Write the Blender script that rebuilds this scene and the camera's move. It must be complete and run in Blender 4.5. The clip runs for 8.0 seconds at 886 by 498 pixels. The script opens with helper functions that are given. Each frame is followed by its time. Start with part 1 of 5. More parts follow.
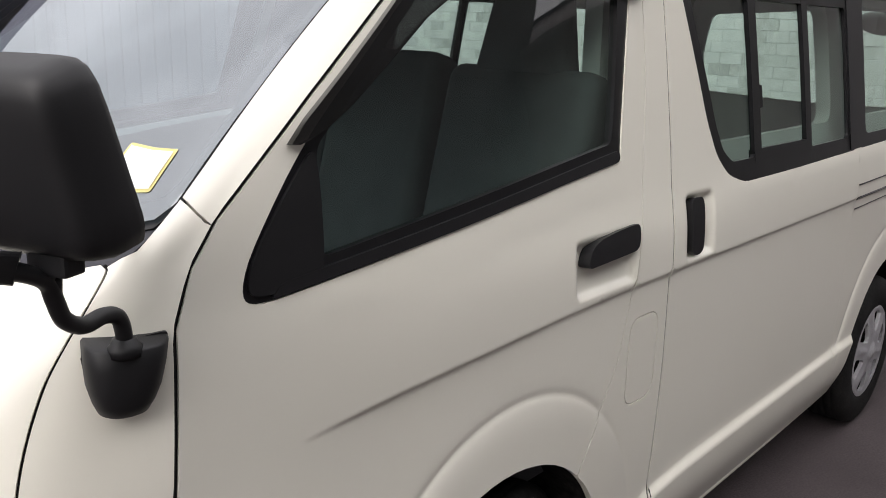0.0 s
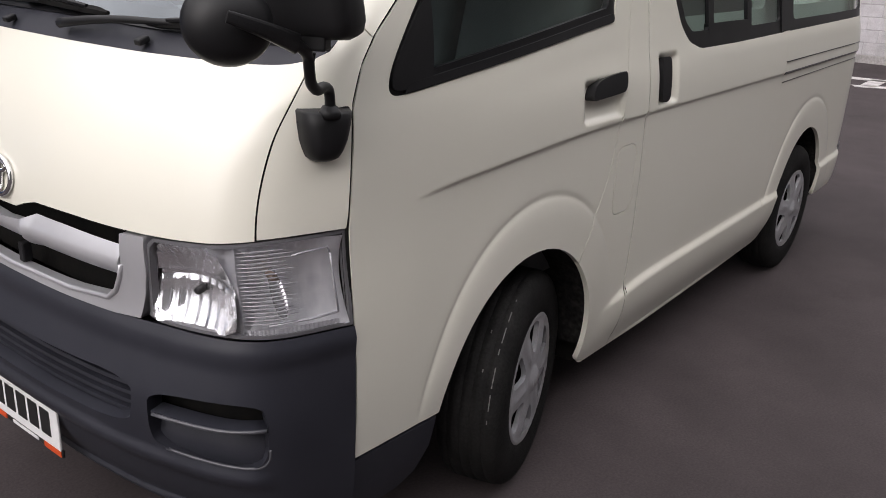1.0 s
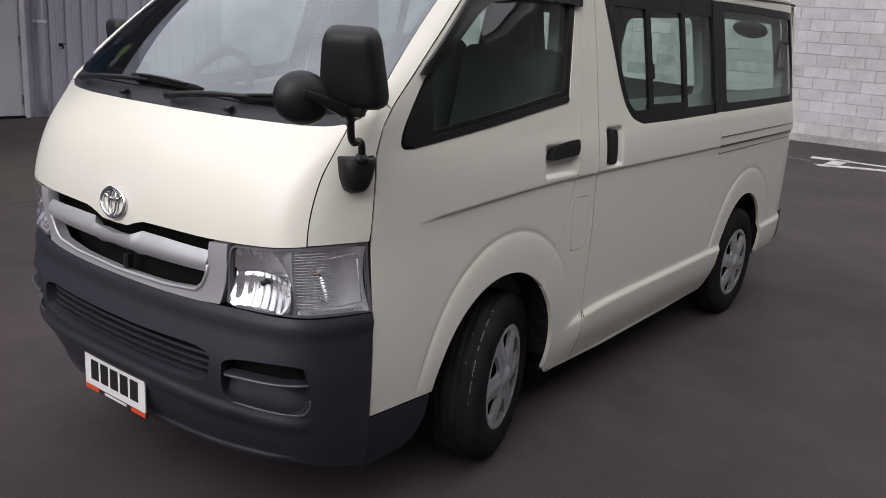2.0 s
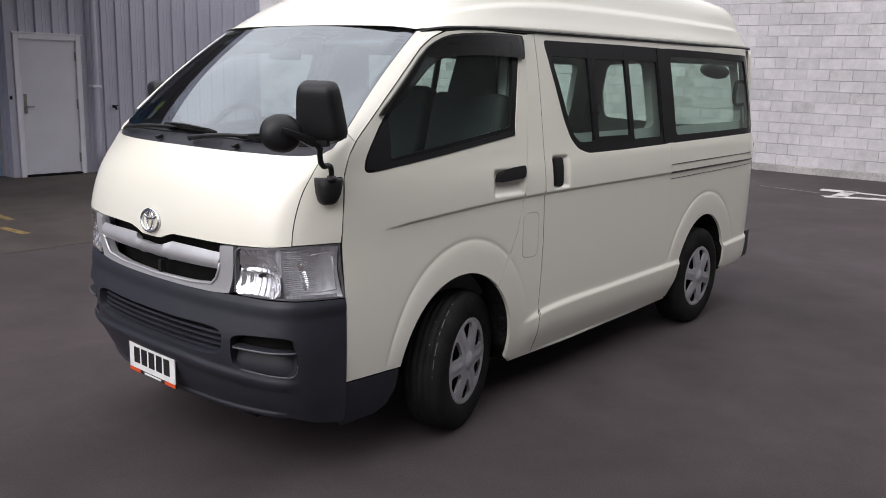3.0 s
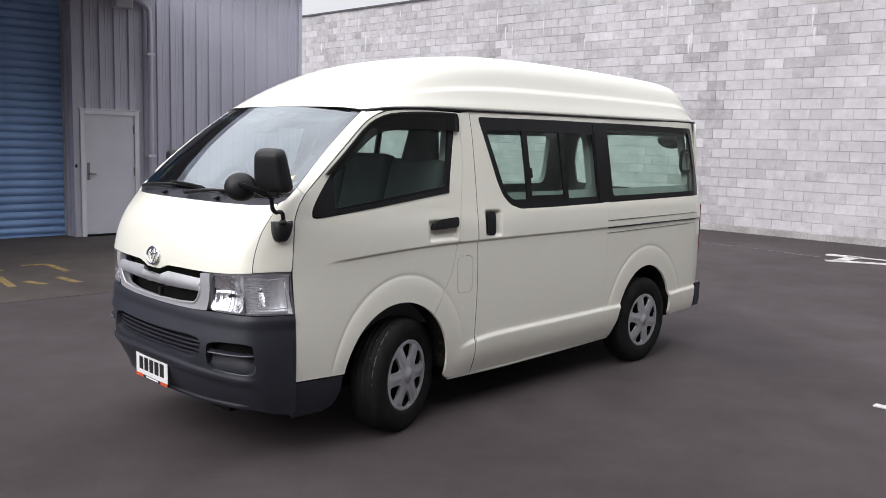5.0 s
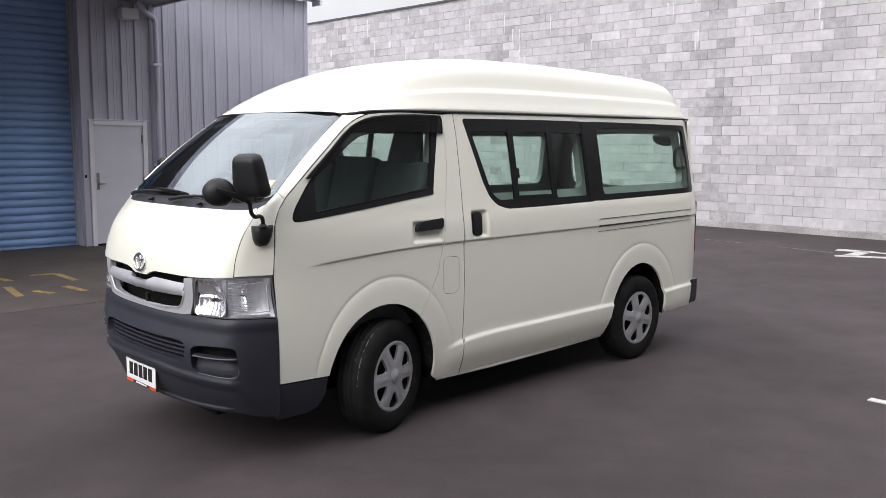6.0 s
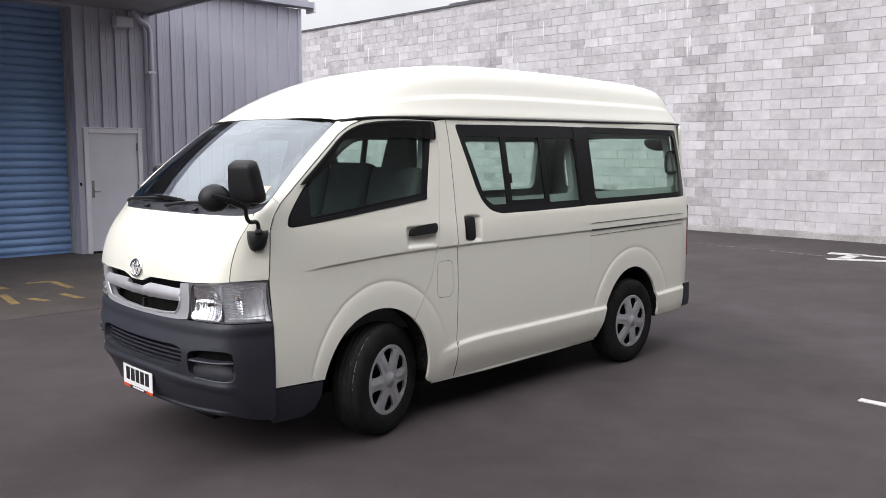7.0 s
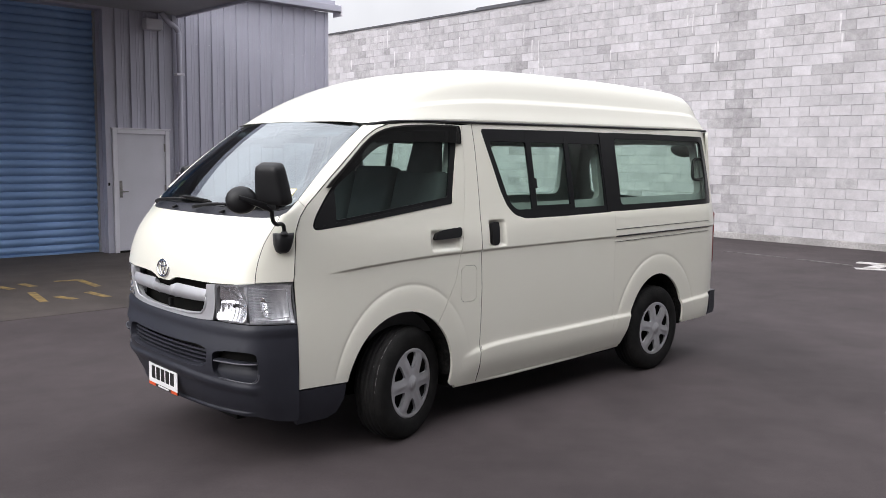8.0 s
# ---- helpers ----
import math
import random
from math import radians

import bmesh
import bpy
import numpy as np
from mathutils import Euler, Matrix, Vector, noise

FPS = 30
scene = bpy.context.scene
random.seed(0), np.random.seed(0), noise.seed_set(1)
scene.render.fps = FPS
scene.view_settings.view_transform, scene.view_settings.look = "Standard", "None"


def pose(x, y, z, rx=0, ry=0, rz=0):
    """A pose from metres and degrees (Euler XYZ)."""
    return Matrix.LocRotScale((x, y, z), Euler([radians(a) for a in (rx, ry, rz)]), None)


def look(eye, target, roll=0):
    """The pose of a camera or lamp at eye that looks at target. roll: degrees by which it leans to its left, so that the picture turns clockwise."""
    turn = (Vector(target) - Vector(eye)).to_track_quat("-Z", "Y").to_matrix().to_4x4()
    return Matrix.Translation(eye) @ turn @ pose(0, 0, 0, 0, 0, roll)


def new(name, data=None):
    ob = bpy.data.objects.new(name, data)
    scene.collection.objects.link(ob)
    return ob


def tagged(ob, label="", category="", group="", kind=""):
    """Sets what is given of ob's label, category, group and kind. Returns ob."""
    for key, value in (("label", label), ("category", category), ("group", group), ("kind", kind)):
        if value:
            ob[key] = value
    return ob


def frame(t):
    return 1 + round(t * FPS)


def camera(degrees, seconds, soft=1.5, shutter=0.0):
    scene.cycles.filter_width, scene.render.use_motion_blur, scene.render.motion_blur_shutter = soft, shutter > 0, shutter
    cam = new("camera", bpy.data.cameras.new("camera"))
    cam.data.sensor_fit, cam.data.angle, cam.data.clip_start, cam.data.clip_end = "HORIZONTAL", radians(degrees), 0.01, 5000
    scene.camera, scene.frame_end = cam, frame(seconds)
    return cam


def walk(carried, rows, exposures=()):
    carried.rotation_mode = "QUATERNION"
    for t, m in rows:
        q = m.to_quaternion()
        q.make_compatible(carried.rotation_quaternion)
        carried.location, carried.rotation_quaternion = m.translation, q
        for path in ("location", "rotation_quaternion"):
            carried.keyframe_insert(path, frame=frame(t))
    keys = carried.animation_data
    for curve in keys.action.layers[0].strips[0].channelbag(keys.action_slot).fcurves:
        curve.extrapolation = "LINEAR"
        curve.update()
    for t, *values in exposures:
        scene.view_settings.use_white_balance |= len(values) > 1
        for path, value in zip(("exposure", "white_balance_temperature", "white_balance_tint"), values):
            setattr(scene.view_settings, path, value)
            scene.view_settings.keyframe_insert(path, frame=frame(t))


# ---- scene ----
cam = camera(55.1, 8.0, 0.6)
PATH = [
    (0, (-1.321, -0.933, 1.674), (0.112, 0.364, 1.161), 1.9),
    (0.5, (-1.625, -1.083, 1.606), (-0.215, 0.144, 0.894), 3.3),
    (1, (-2.005, -1.139, 1.590), (-0.506, -0.003, 0.907), 2.8),
    (1.5, (-2.332, -1.289, 1.639), (-0.779, -0.207, 0.992), -0.3),
    (1.7, (-2.442, -1.397, 1.654), (-0.874, -0.297, 1.081), 3.1),
    (2.8, (-2.942, -2.204, 1.645), (-1.43, -0.958, 1.242), 2.2),
    (3, (-2.991, -2.347, 1.67), (-1.497, -1.081, 1.264), 1.7),
    (3.5, (-3.022, -2.723, 1.663), (-1.601, -1.352, 1.343), 2.7),
    (4, (-3.125, -3.02, 1.669), (-1.707, -1.636, 1.397), 0.8),
    (4.5, (-3.273, -3.263, 1.661), (-1.863, -1.871, 1.39), 1.0),
    (4.7, (-3.294, -3.353, 1.681), (-1.871, -1.971, 1.429), 1.8),
    (6, (-3.154, -3.628, 1.674), (-1.768, -2.206, 1.433), 0.4),
    (6.5, (-3.168, -3.658, 1.669), (-1.773, -2.244, 1.436), -0.1),
    (7, (-3.187, -3.674, 1.669), (-1.792, -2.259, 1.443), 0.1),
    (7.5, (-3.194, -3.678, 1.67), (-1.822, -2.24, 1.448), -0.1),
    (8, (-3.194, -3.669, 1.673), (-1.837, -2.216, 1.455), 0.7),
]
walk(cam, [(t, look(eye, target, roll)) for t, eye, target, roll in PATH],
     [(0, -0.08, 6700, 14), (0.5, -0.27, 6750, 15), (1, -0.36, 6700, 15), (1.5, -0.60, 6580, 15), (3, -0.32, 6500, 14), (3.5, -0.2, 6450, 13), (4.5, -0.12, 6400, 12), (6, 0.05, 6450, 12), (8, 0.04, 6450, 12)])

# ---------------------------------------------------------------- world and light
world = bpy.data.worlds.new("overcast_sky")
scene.world = world
world.use_nodes = True
wn, wl = world.node_tree.nodes, world.node_tree.links
sky = wn.new("ShaderNodeTexSky")
sky.sky_type, sky.sun_disc = "NISHITA", False
sky.sun_elevation, sky.sun_rotation = radians(38.5), radians(264)
sky.air_density, sky.dust_density, sky.ozone_density = 1.0, 4.0, 1.0
grey = wn.new("ShaderNodeHueSaturation")
grey.inputs["Saturation"].default_value = 0.14
grey.inputs["Value"].default_value = 1.0
wl.new(sky.outputs[0], grey.inputs["Color"])
veil = wn.new("ShaderNodeMix")
veil.data_type = "RGBA"
veil.inputs[0].default_value = 0.62
veil.inputs[7].default_value = (7.6, 7.7, 8.0, 1)
wl.new(grey.outputs[0], veil.inputs[6])
cloud_at = wn.new("ShaderNodeTexCoord")
cloud = wn.new("ShaderNodeTexNoise")
cloud.inputs["Scale"].default_value, cloud.inputs["Detail"].default_value = 2.6, 5
cloud_ramp = wn.new("ShaderNodeMapRange")
cloud_ramp.inputs[1].default_value, cloud_ramp.inputs[2].default_value = 0.3, 0.75
cloud_ramp.inputs[3].default_value, cloud_ramp.inputs[4].default_value = 0.72, 1.2
wl.new(cloud_at.outputs["Generated"], cloud.inputs["Vector"])
wl.new(cloud.outputs[0], cloud_ramp.inputs[0])
clouded = wn.new("ShaderNodeVectorMath")
clouded.operation = "SCALE"
wl.new(veil.outputs[2], clouded.inputs[0])
wl.new(cloud_ramp.outputs[0], clouded.inputs[3])
# an overcast dome: brightest overhead
height = wn.new("ShaderNodeSeparateXYZ")
wl.new(cloud_at.outputs["Generated"], height.inputs[0])
dome = wn.new("ShaderNodeMapRange")
dome.inputs[1].default_value, dome.inputs[2].default_value = 0.0, 1.0
dome.inputs[3].default_value, dome.inputs[4].default_value = 0.68, 2.75
wl.new(height.outputs[2], dome.inputs[0])
domed = wn.new("ShaderNodeVectorMath")
domed.operation = "SCALE"
wl.new(clouded.outputs[0], domed.inputs[0])
wl.new(dome.outputs[0], domed.inputs[3])
wl.new(domed.outputs[0], wn["Background"].inputs[0])
wn["Background"].inputs[1].default_value = 0.165

sun = new("sun", bpy.data.lights.new("sun", "SUN"))
sun.data.energy, sun.data.angle, sun.data.color = 0.98, radians(58), (1.0, 0.98, 0.955)
sun.matrix_world = look((-11, -1.2, 8.8), (0, 0, 0))

# ---------------------------------------------------------------- materials


def material(name, base, rough=0.5, metal=0.0, second=None, scale=4.0, bump=0.0, bump_scale=60.0, coat=0.0, spread=0.0, spots=0.0, detail=6, shine=0.5):
    """A procedural surface: two tones at one scale, fine grain at another, relief, and spread between pieces."""
    m = bpy.data.materials.new(name)
    m.use_nodes = True
    n, l = m.node_tree.nodes, m.node_tree.links
    p = n["Principled BSDF"]
    p.inputs["Roughness"].default_value, p.inputs["Metallic"].default_value = rough, metal
    p.inputs["Coat Weight"].default_value = coat
    p.inputs["Specular IOR Level"].default_value = shine
    p.inputs["Coat Roughness"].default_value = 0.04
    second = second or tuple(c * 0.82 for c in base)
    at = n.new("ShaderNodeTexCoord")
    big = n.new("ShaderNodeTexNoise")
    big.inputs["Scale"].default_value, big.inputs["Detail"].default_value = scale, detail
    l.new(at.outputs["Object"], big.inputs["Vector"])
    ramp = n.new("ShaderNodeMapRange")
    ramp.inputs[1].default_value, ramp.inputs[2].default_value = 0.35, 0.68
    l.new(big.outputs[0], ramp.inputs[0])
    mix = n.new("ShaderNodeMix")
    mix.data_type = "RGBA"
    mix.inputs[6].default_value, mix.inputs[7].default_value = (*base, 1), (*second, 1)
    l.new(ramp.outputs[0], mix.inputs[0])
    colour = mix.outputs[2]
    fine = n.new("ShaderNodeTexNoise")
    fine.inputs["Scale"].default_value, fine.inputs["Detail"].default_value = bump_scale, 4
    l.new(at.outputs["Object"], fine.inputs["Vector"])
    if spots:
        grain = n.new("ShaderNodeMapRange")
        grain.inputs[1].default_value, grain.inputs[2].default_value = 0.3, 0.7
        grain.inputs[3].default_value, grain.inputs[4].default_value = 1 - spots, 1 + spots
        l.new(fine.outputs[0], grain.inputs[0])
        times = n.new("ShaderNodeVectorMath")
        times.operation = "SCALE"
        l.new(colour, times.inputs[0])
        l.new(grain.outputs[0], times.inputs[3])
        colour = times.outputs[0]
    if spread:
        info, island, both = n.new("ShaderNodeObjectInfo"), n.new("ShaderNodeNewGeometry"), n.new("ShaderNodeMath")
        l.new(info.outputs["Random"], both.inputs[0])
        l.new(island.outputs["Random Per Island"], both.inputs[1])
        wrap = n.new("ShaderNodeMath")
        wrap.operation = "FRACT"
        l.new(both.outputs[0], wrap.inputs[0])
        tone = n.new("ShaderNodeMapRange")
        tone.inputs[3].default_value, tone.inputs[4].default_value = 1 - spread, 1 + spread * 0.6
        l.new(wrap.outputs[0], tone.inputs[0])
        times = n.new("ShaderNodeVectorMath")
        times.operation = "SCALE"
        l.new(colour, times.inputs[0])
        l.new(tone.outputs[0], times.inputs[3])
        colour = times.outputs[0]
    l.new(colour, p.inputs["Base Color"])
    if bump:
        b = n.new("ShaderNodeBump")
        b.inputs["Strength"].default_value, b.inputs["Distance"].default_value = bump, 0.004
        l.new(fine.outputs[0], b.inputs["Height"])
        l.new(b.outputs[0], p.inputs["Normal"])
    return m


def weathered(name, base, stain, rough, scale, mid, grain, blotch=0.15, speck=0.1, spread=0.0, bump=0.5):
    """Old masonry or paving, continuous over all its pieces: broad stains, blotches, grain, and spread between pieces."""
    m = bpy.data.materials.new(name)
    m.use_nodes = True
    n, l = m.node_tree.nodes, m.node_tree.links
    p = n["Principled BSDF"]
    p.inputs["Roughness"].default_value, p.inputs["Specular IOR Level"].default_value = rough, 0.25
    at = n.new("ShaderNodeNewGeometry")
    def noise(size, detail, rough_=0.55):
        t = n.new("ShaderNodeTexNoise")
        t.inputs["Scale"].default_value, t.inputs["Detail"].default_value, t.inputs["Roughness"].default_value = size, detail, rough_
        l.new(at.outputs["Position"], t.inputs["Vector"])
        return t.outputs[0]
    def ranged(value, a, b, lo, hi):
        r = n.new("ShaderNodeMapRange")
        for i, v in enumerate((a, b, lo, hi)):
            r.inputs[i + 1].default_value = v
        l.new(value, r.inputs[0])
        return r.outputs[0]
    def times(colour, value):
        t = n.new("ShaderNodeVectorMath")
        t.operation = "SCALE"
        l.new(colour, t.inputs[0])
        l.new(value, t.inputs[3])
        return t.outputs[0]
    mix = n.new("ShaderNodeMix")
    mix.data_type = "RGBA"
    mix.inputs[6].default_value, mix.inputs[7].default_value = (*base, 1), (*stain, 1)
    l.new(ranged(noise(scale, 6), 0.36, 0.66, 0.0, 1.0), mix.inputs[0])
    fine, blot = noise(grain, 3), noise(mid, 5, 0.62)
    colour = times(mix.outputs[2], ranged(blot, 0.32, 0.68, 1 - blotch, 1 + blotch))
    colour = times(colour, ranged(fine, 0.3, 0.7, 1 - speck, 1 + speck))
    if spread:
        info, both, wrap = n.new("ShaderNodeObjectInfo"), n.new("ShaderNodeMath"), n.new("ShaderNodeMath")
        l.new(info.outputs["Random"], both.inputs[0])
        l.new(at.outputs["Random Per Island"], both.inputs[1])
        wrap.operation = "FRACT"
        l.new(both.outputs[0], wrap.inputs[0])
        colour = times(colour, ranged(wrap.outputs[0], 0.0, 1.0, 1 - spread, 1 + spread))
    l.new(colour, p.inputs["Base Color"])
    b = n.new("ShaderNodeBump")
    b.inputs["Strength"].default_value, b.inputs["Distance"].default_value = bump, 0.004
    l.new(fine, b.inputs["Height"])
    l.new(b.outputs[0], p.inputs["Normal"])
    return m


def pane(name, tint, rough=0.0, low=0.09, sheen=(1.0, 1.0, 1.0)):
    """Thin glass: tinted see-through, more mirror-like at a slant."""
    m = bpy.data.materials.new(name)
    m.use_nodes = True
    n, l = m.node_tree.nodes, m.node_tree.links
    n.remove(n["Principled BSDF"])
    clear, shine, mix, slant, power, gloss = (n.new("ShaderNode" + s) for s in ("BsdfTransparent", "BsdfGlossy", "MixShader", "LayerWeight", "Math", "MapRange"))
    clear.inputs[0].default_value = (*tint, 1)
    shine.inputs["Color"].default_value = (*sheen, 1)
    shine.inputs["Roughness"].default_value = rough
    slant.inputs[0].default_value = 0.5
    power.operation, power.inputs[1].default_value = "POWER", 3.6
    gloss.inputs[3].default_value, gloss.inputs[4].default_value = low, 1.0
    l.new(slant.outputs["Facing"], power.inputs[0])
    l.new(power.outputs[0], gloss.inputs[0])
    l.new(gloss.outputs[0], mix.inputs[0])
    l.new(clear.outputs[0], mix.inputs[1])
    l.new(shine.outputs[0], mix.inputs[2])
    l.new(mix.outputs[0], n["Material Output"].inputs[0])
    return m


PAINT = material("cream_paint", (0.79, 0.773, 0.682), 0.30, 0, (0.78, 0.760, 0.664), 1.6, 0.0, 220, coat=0.5)
BUMPER = material("grey_bumper_plastic", (0.023, 0.024, 0.032), 0.44, 0, (0.028, 0.029, 0.038), 9, 0.10, 700, spots=0.08, shine=0.34)
BLACK = material("black_trim", (0.008, 0.008, 0.009), 0.30, 0, (0.011, 0.011, 0.012), 12, 0.0, 300, shine=0.3)
MATT = material("black_moulded_plastic", (0.0085, 0.0085, 0.0095), 0.46, 0, (0.011, 0.011, 0.012), 14, 0.04, 700, shine=0.35)
# paler than the bumper: sky-lit edges of the fog openings put into colour
SLAT = material("pale_edge_highlight", (0.085, 0.086, 0.098), 0.34, 0, (0.07, 0.071, 0.08), 20)
# near-black; also used in place of shade in panel gaps and wheel wells
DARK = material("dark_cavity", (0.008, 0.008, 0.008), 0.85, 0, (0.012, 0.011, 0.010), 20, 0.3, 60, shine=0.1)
LINING = material("muddy_arch_liner", (0.009, 0.009, 0.009), 0.9, 0, (0.022, 0.020, 0.019), 26, 0.6, 60, spots=0.5, shine=0.1)
RUBBER = material("tyre_rubber", (0.009, 0.0088, 0.0088), 0.75, 0, (0.017, 0.0165, 0.016), 11, 0.3, 120, spots=0.3, shine=0.12)
SCUFF = material("chalky_scuff", (0.20, 0.195, 0.19), 0.9, 0, (0.05, 0.05, 0.05), 90)
SILVER = material("silver_paint", (0.56, 0.56, 0.585), 0.32, 0.45, (0.52, 0.52, 0.545), 10, 0.0, 400)
COVER = material("wheel_cover_silver", (0.46, 0.46, 0.485), 0.36, 0.4, (0.36, 0.355, 0.365), 9, 0.1, 200, spots=0.08)
CHROME = material("chrome", (0.82, 0.82, 0.84), 0.08, 1.0, (0.74, 0.74, 0.76), 14)
TURN = material("side_lamp_reflector", (0.84, 0.84, 0.86), 0.28, 0.45, (0.72, 0.72, 0.75), 40)
REFLECTOR = material("lamp_reflector", (0.92, 0.92, 0.94), 0.13, 0.85, (0.84, 0.84, 0.87), 26)
SIDE_LAMP = material("frosted_side_lamp", (0.62, 0.62, 0.65), 0.28, 0.5, (0.54, 0.54, 0.57), 30)
FLUTE = material("moulded_lens_flute", (0.62, 0.62, 0.65), 0.20, 0.3, (0.52, 0.52, 0.55), 60)
RIM = material("lamp_rim_grey", (0.19, 0.19, 0.20), 0.30, 0.2)
FABRIC = material("dark_seat_fabric", (0.058, 0.062, 0.066), 0.9, 0, (0.075, 0.08, 0.084), 8, 0.15, 350, spots=0.08)
CABIN = material("grey_cabin_trim", (0.47, 0.475, 0.465), 0.7, 0, (0.41, 0.415, 0.405), 5, 0.2, 300)
LINER = material("pale_headliner", (0.42, 0.42, 0.40), 0.85, 0, (0.38, 0.38, 0.365), 6, 0.2, 260)
DASH = material("grey_dashboard", (0.10, 0.103, 0.108), 0.65, 0, (0.085, 0.088, 0.092), 6, 0.3, 400)
GLASS = pane("green_tinted_glass", (0.77, 0.91, 0.84), 0.0, 0.07)
SCREEN = pane("windscreen_glass", (0.33, 0.40, 0.425), 0.0, 0.195, (0.90, 0.96, 1.0))
LENS = pane("clear_lamp_lens", (0.95, 0.95, 0.96), 0.02, 0.05)
SMOKE = pane("smoked_visor_plastic", (0.075, 0.071, 0.074), 0.16, 0.07)
RED = material("red_lamp", (0.20, 0.010, 0.012), 0.15)
AMBER = material("amber_bulb", (0.36, 0.27, 0.22), 0.2)
WHITE = material("white_plate", (0.78, 0.78, 0.78), 0.4, 0, (0.72, 0.72, 0.72), 20)
INK = material("black_print", (0.012, 0.012, 0.012), 0.5)
ORANGE = material("orange_plate_strip", (0.62, 0.075, 0.015), 0.5)
YELLOW = material("yellow_label", (0.62, 0.56, 0.22), 0.6)

# ---------------------------------------------------------------- mesh helpers


def mesh_of(name, verts, faces, mat, smooth=True):
    me = bpy.data.meshes.new(name)
    me.from_pydata([tuple(v) for v in verts], [], [tuple(int(i) for i in f) for f in faces])
    me.materials.append(mat)
    me.polygons.foreach_set("use_smooth", [smooth] * len(me.polygons))
    me.update()
    return me


def hang(name, me, parent, label=""):
    ob = new(name, me)
    if parent:
        ob.parent = parent
    return tagged(ob, label)


def part(name, bm, mat, parent, label="", smooth=False):
    """Links a bmesh as one mesh object under a thing or a part."""
    me = bpy.data.meshes.new(name)
    bmesh.ops.recalc_face_normals(bm, faces=bm.faces[:])
    bm.to_mesh(me)
    bm.free()
    me.materials.append(mat)
    me.polygons.foreach_set("use_smooth", [smooth] * len(me.polygons))
    return hang(name, me, parent, label)


def thing(name, label, category, at=(0, 0, 0), group="", kind=""):
    ob = new(name)
    ob.location = at
    ob.empty_display_size = 0.1
    return tagged(ob, label, category, group, kind)


def block(lo, hi, bevel=0.0, steps=2):
    bm = bmesh.new()
    bmesh.ops.create_cube(bm, size=1)
    for v in bm.verts:
        v.co = [lo[i] + (v.co[i] + 0.5) * (hi[i] - lo[i]) for i in range(3)]
    if bevel:
        bmesh.ops.bevel(bm, geom=bm.edges[:], offset=bevel, segments=steps, affect="EDGES", profile=0.5)
    return bm


def turned(bm, m):
    bmesh.ops.transform(bm, matrix=m, verts=bm.verts[:])
    return bm


def tube(points, radius, sides=12, caps=True):
    """A bent rod along points; radius may be a list."""
    bm = bmesh.new()
    pts = [Vector(p) for p in points]
    rad = radius if isinstance(radius, (list, tuple)) else [radius] * len(pts)
    rings, up = [], Vector((0.31, 0.22, 0.92))
    for i, p in enumerate(pts):
        d = (pts[min(i + 1, len(pts) - 1)] - pts[max(i - 1, 0)]).normalized()
        a = d.cross(up).normalized()
        b = a.cross(d)
        rings.append([bm.verts.new(p + rad[i] * (math.cos(2 * math.pi * k / sides) * a + math.sin(2 * math.pi * k / sides) * b)) for k in range(sides)])
    for r, s in zip(rings, rings[1:]):
        for k in range(sides):
            bm.faces.new((r[k], r[(k + 1) % sides], s[(k + 1) % sides], s[k]))
    if caps:
        bm.faces.new(rings[0][::-1])
        bm.faces.new(rings[-1])
    return bm


def spline(points, steps=6):
    """A smooth run of points through the given ones."""
    p = [Vector(q) for q in points]
    p = [p[0] * 2 - p[1], *p, p[-1] * 2 - p[-2]]
    out = []
    for i in range(1, len(p) - 2):
        for k in range(steps):
            t = k / steps
            out.append(0.5 * (2 * p[i] + (p[i + 1] - p[i - 1]) * t + (2 * p[i - 1] - 5 * p[i] + 4 * p[i + 1] - p[i + 2]) * t * t + (3 * p[i] - p[i - 1] - 3 * p[i + 1] + p[i + 2]) * t ** 3))
    return out + [p[-2]]


def spline2(points, steps=5):
    """The same for pairs."""
    return [(p.x, p.y) for p in spline([(*q, 0) for q in points], steps)]


def lathe(profile, sides=48, closed=False):
    """Turns (radius, y) pairs round the y axis."""
    bm = bmesh.new()
    rings = [[bm.verts.new((0, y, 0))] if r < 0.001 else [bm.verts.new((r * math.cos(2 * math.pi * k / sides), y, r * math.sin(2 * math.pi * k / sides))) for k in range(sides)] for r, y in profile]
    pairs = list(zip(rings, rings[1:])) + ([(rings[-1], rings[0])] if closed else [])
    for a, b in pairs:
        for k in range(sides):
            q = [a[k % len(a)], a[(k + 1) % len(a)], b[(k + 1) % len(b)], b[k % len(b)]]
            bm.faces.new([v for n, v in enumerate(q) if v not in q[:n]])
    return bm


def resample(loop, step):
    out = []
    for a, b in zip(loop, loop[1:] + loop[:1]):
        n = max(1, int(math.dist(a, b) / step))
        out += [(a[0] + (b[0] - a[0]) * k / n, a[1] + (b[1] - a[1]) * k / n) for k in range(n)]
    return out


def rounded(loop, times=2):
    """Cuts the corners of a closed loop."""
    for _ in range(times):
        out = []
        for a, b in zip(loop, loop[1:] + loop[:1]):
            out += [(a[0] * 0.75 + b[0] * 0.25, a[1] * 0.75 + b[1] * 0.25), (a[0] * 0.25 + b[0] * 0.75, a[1] * 0.25 + b[1] * 0.75)]
        loop = out
    return loop


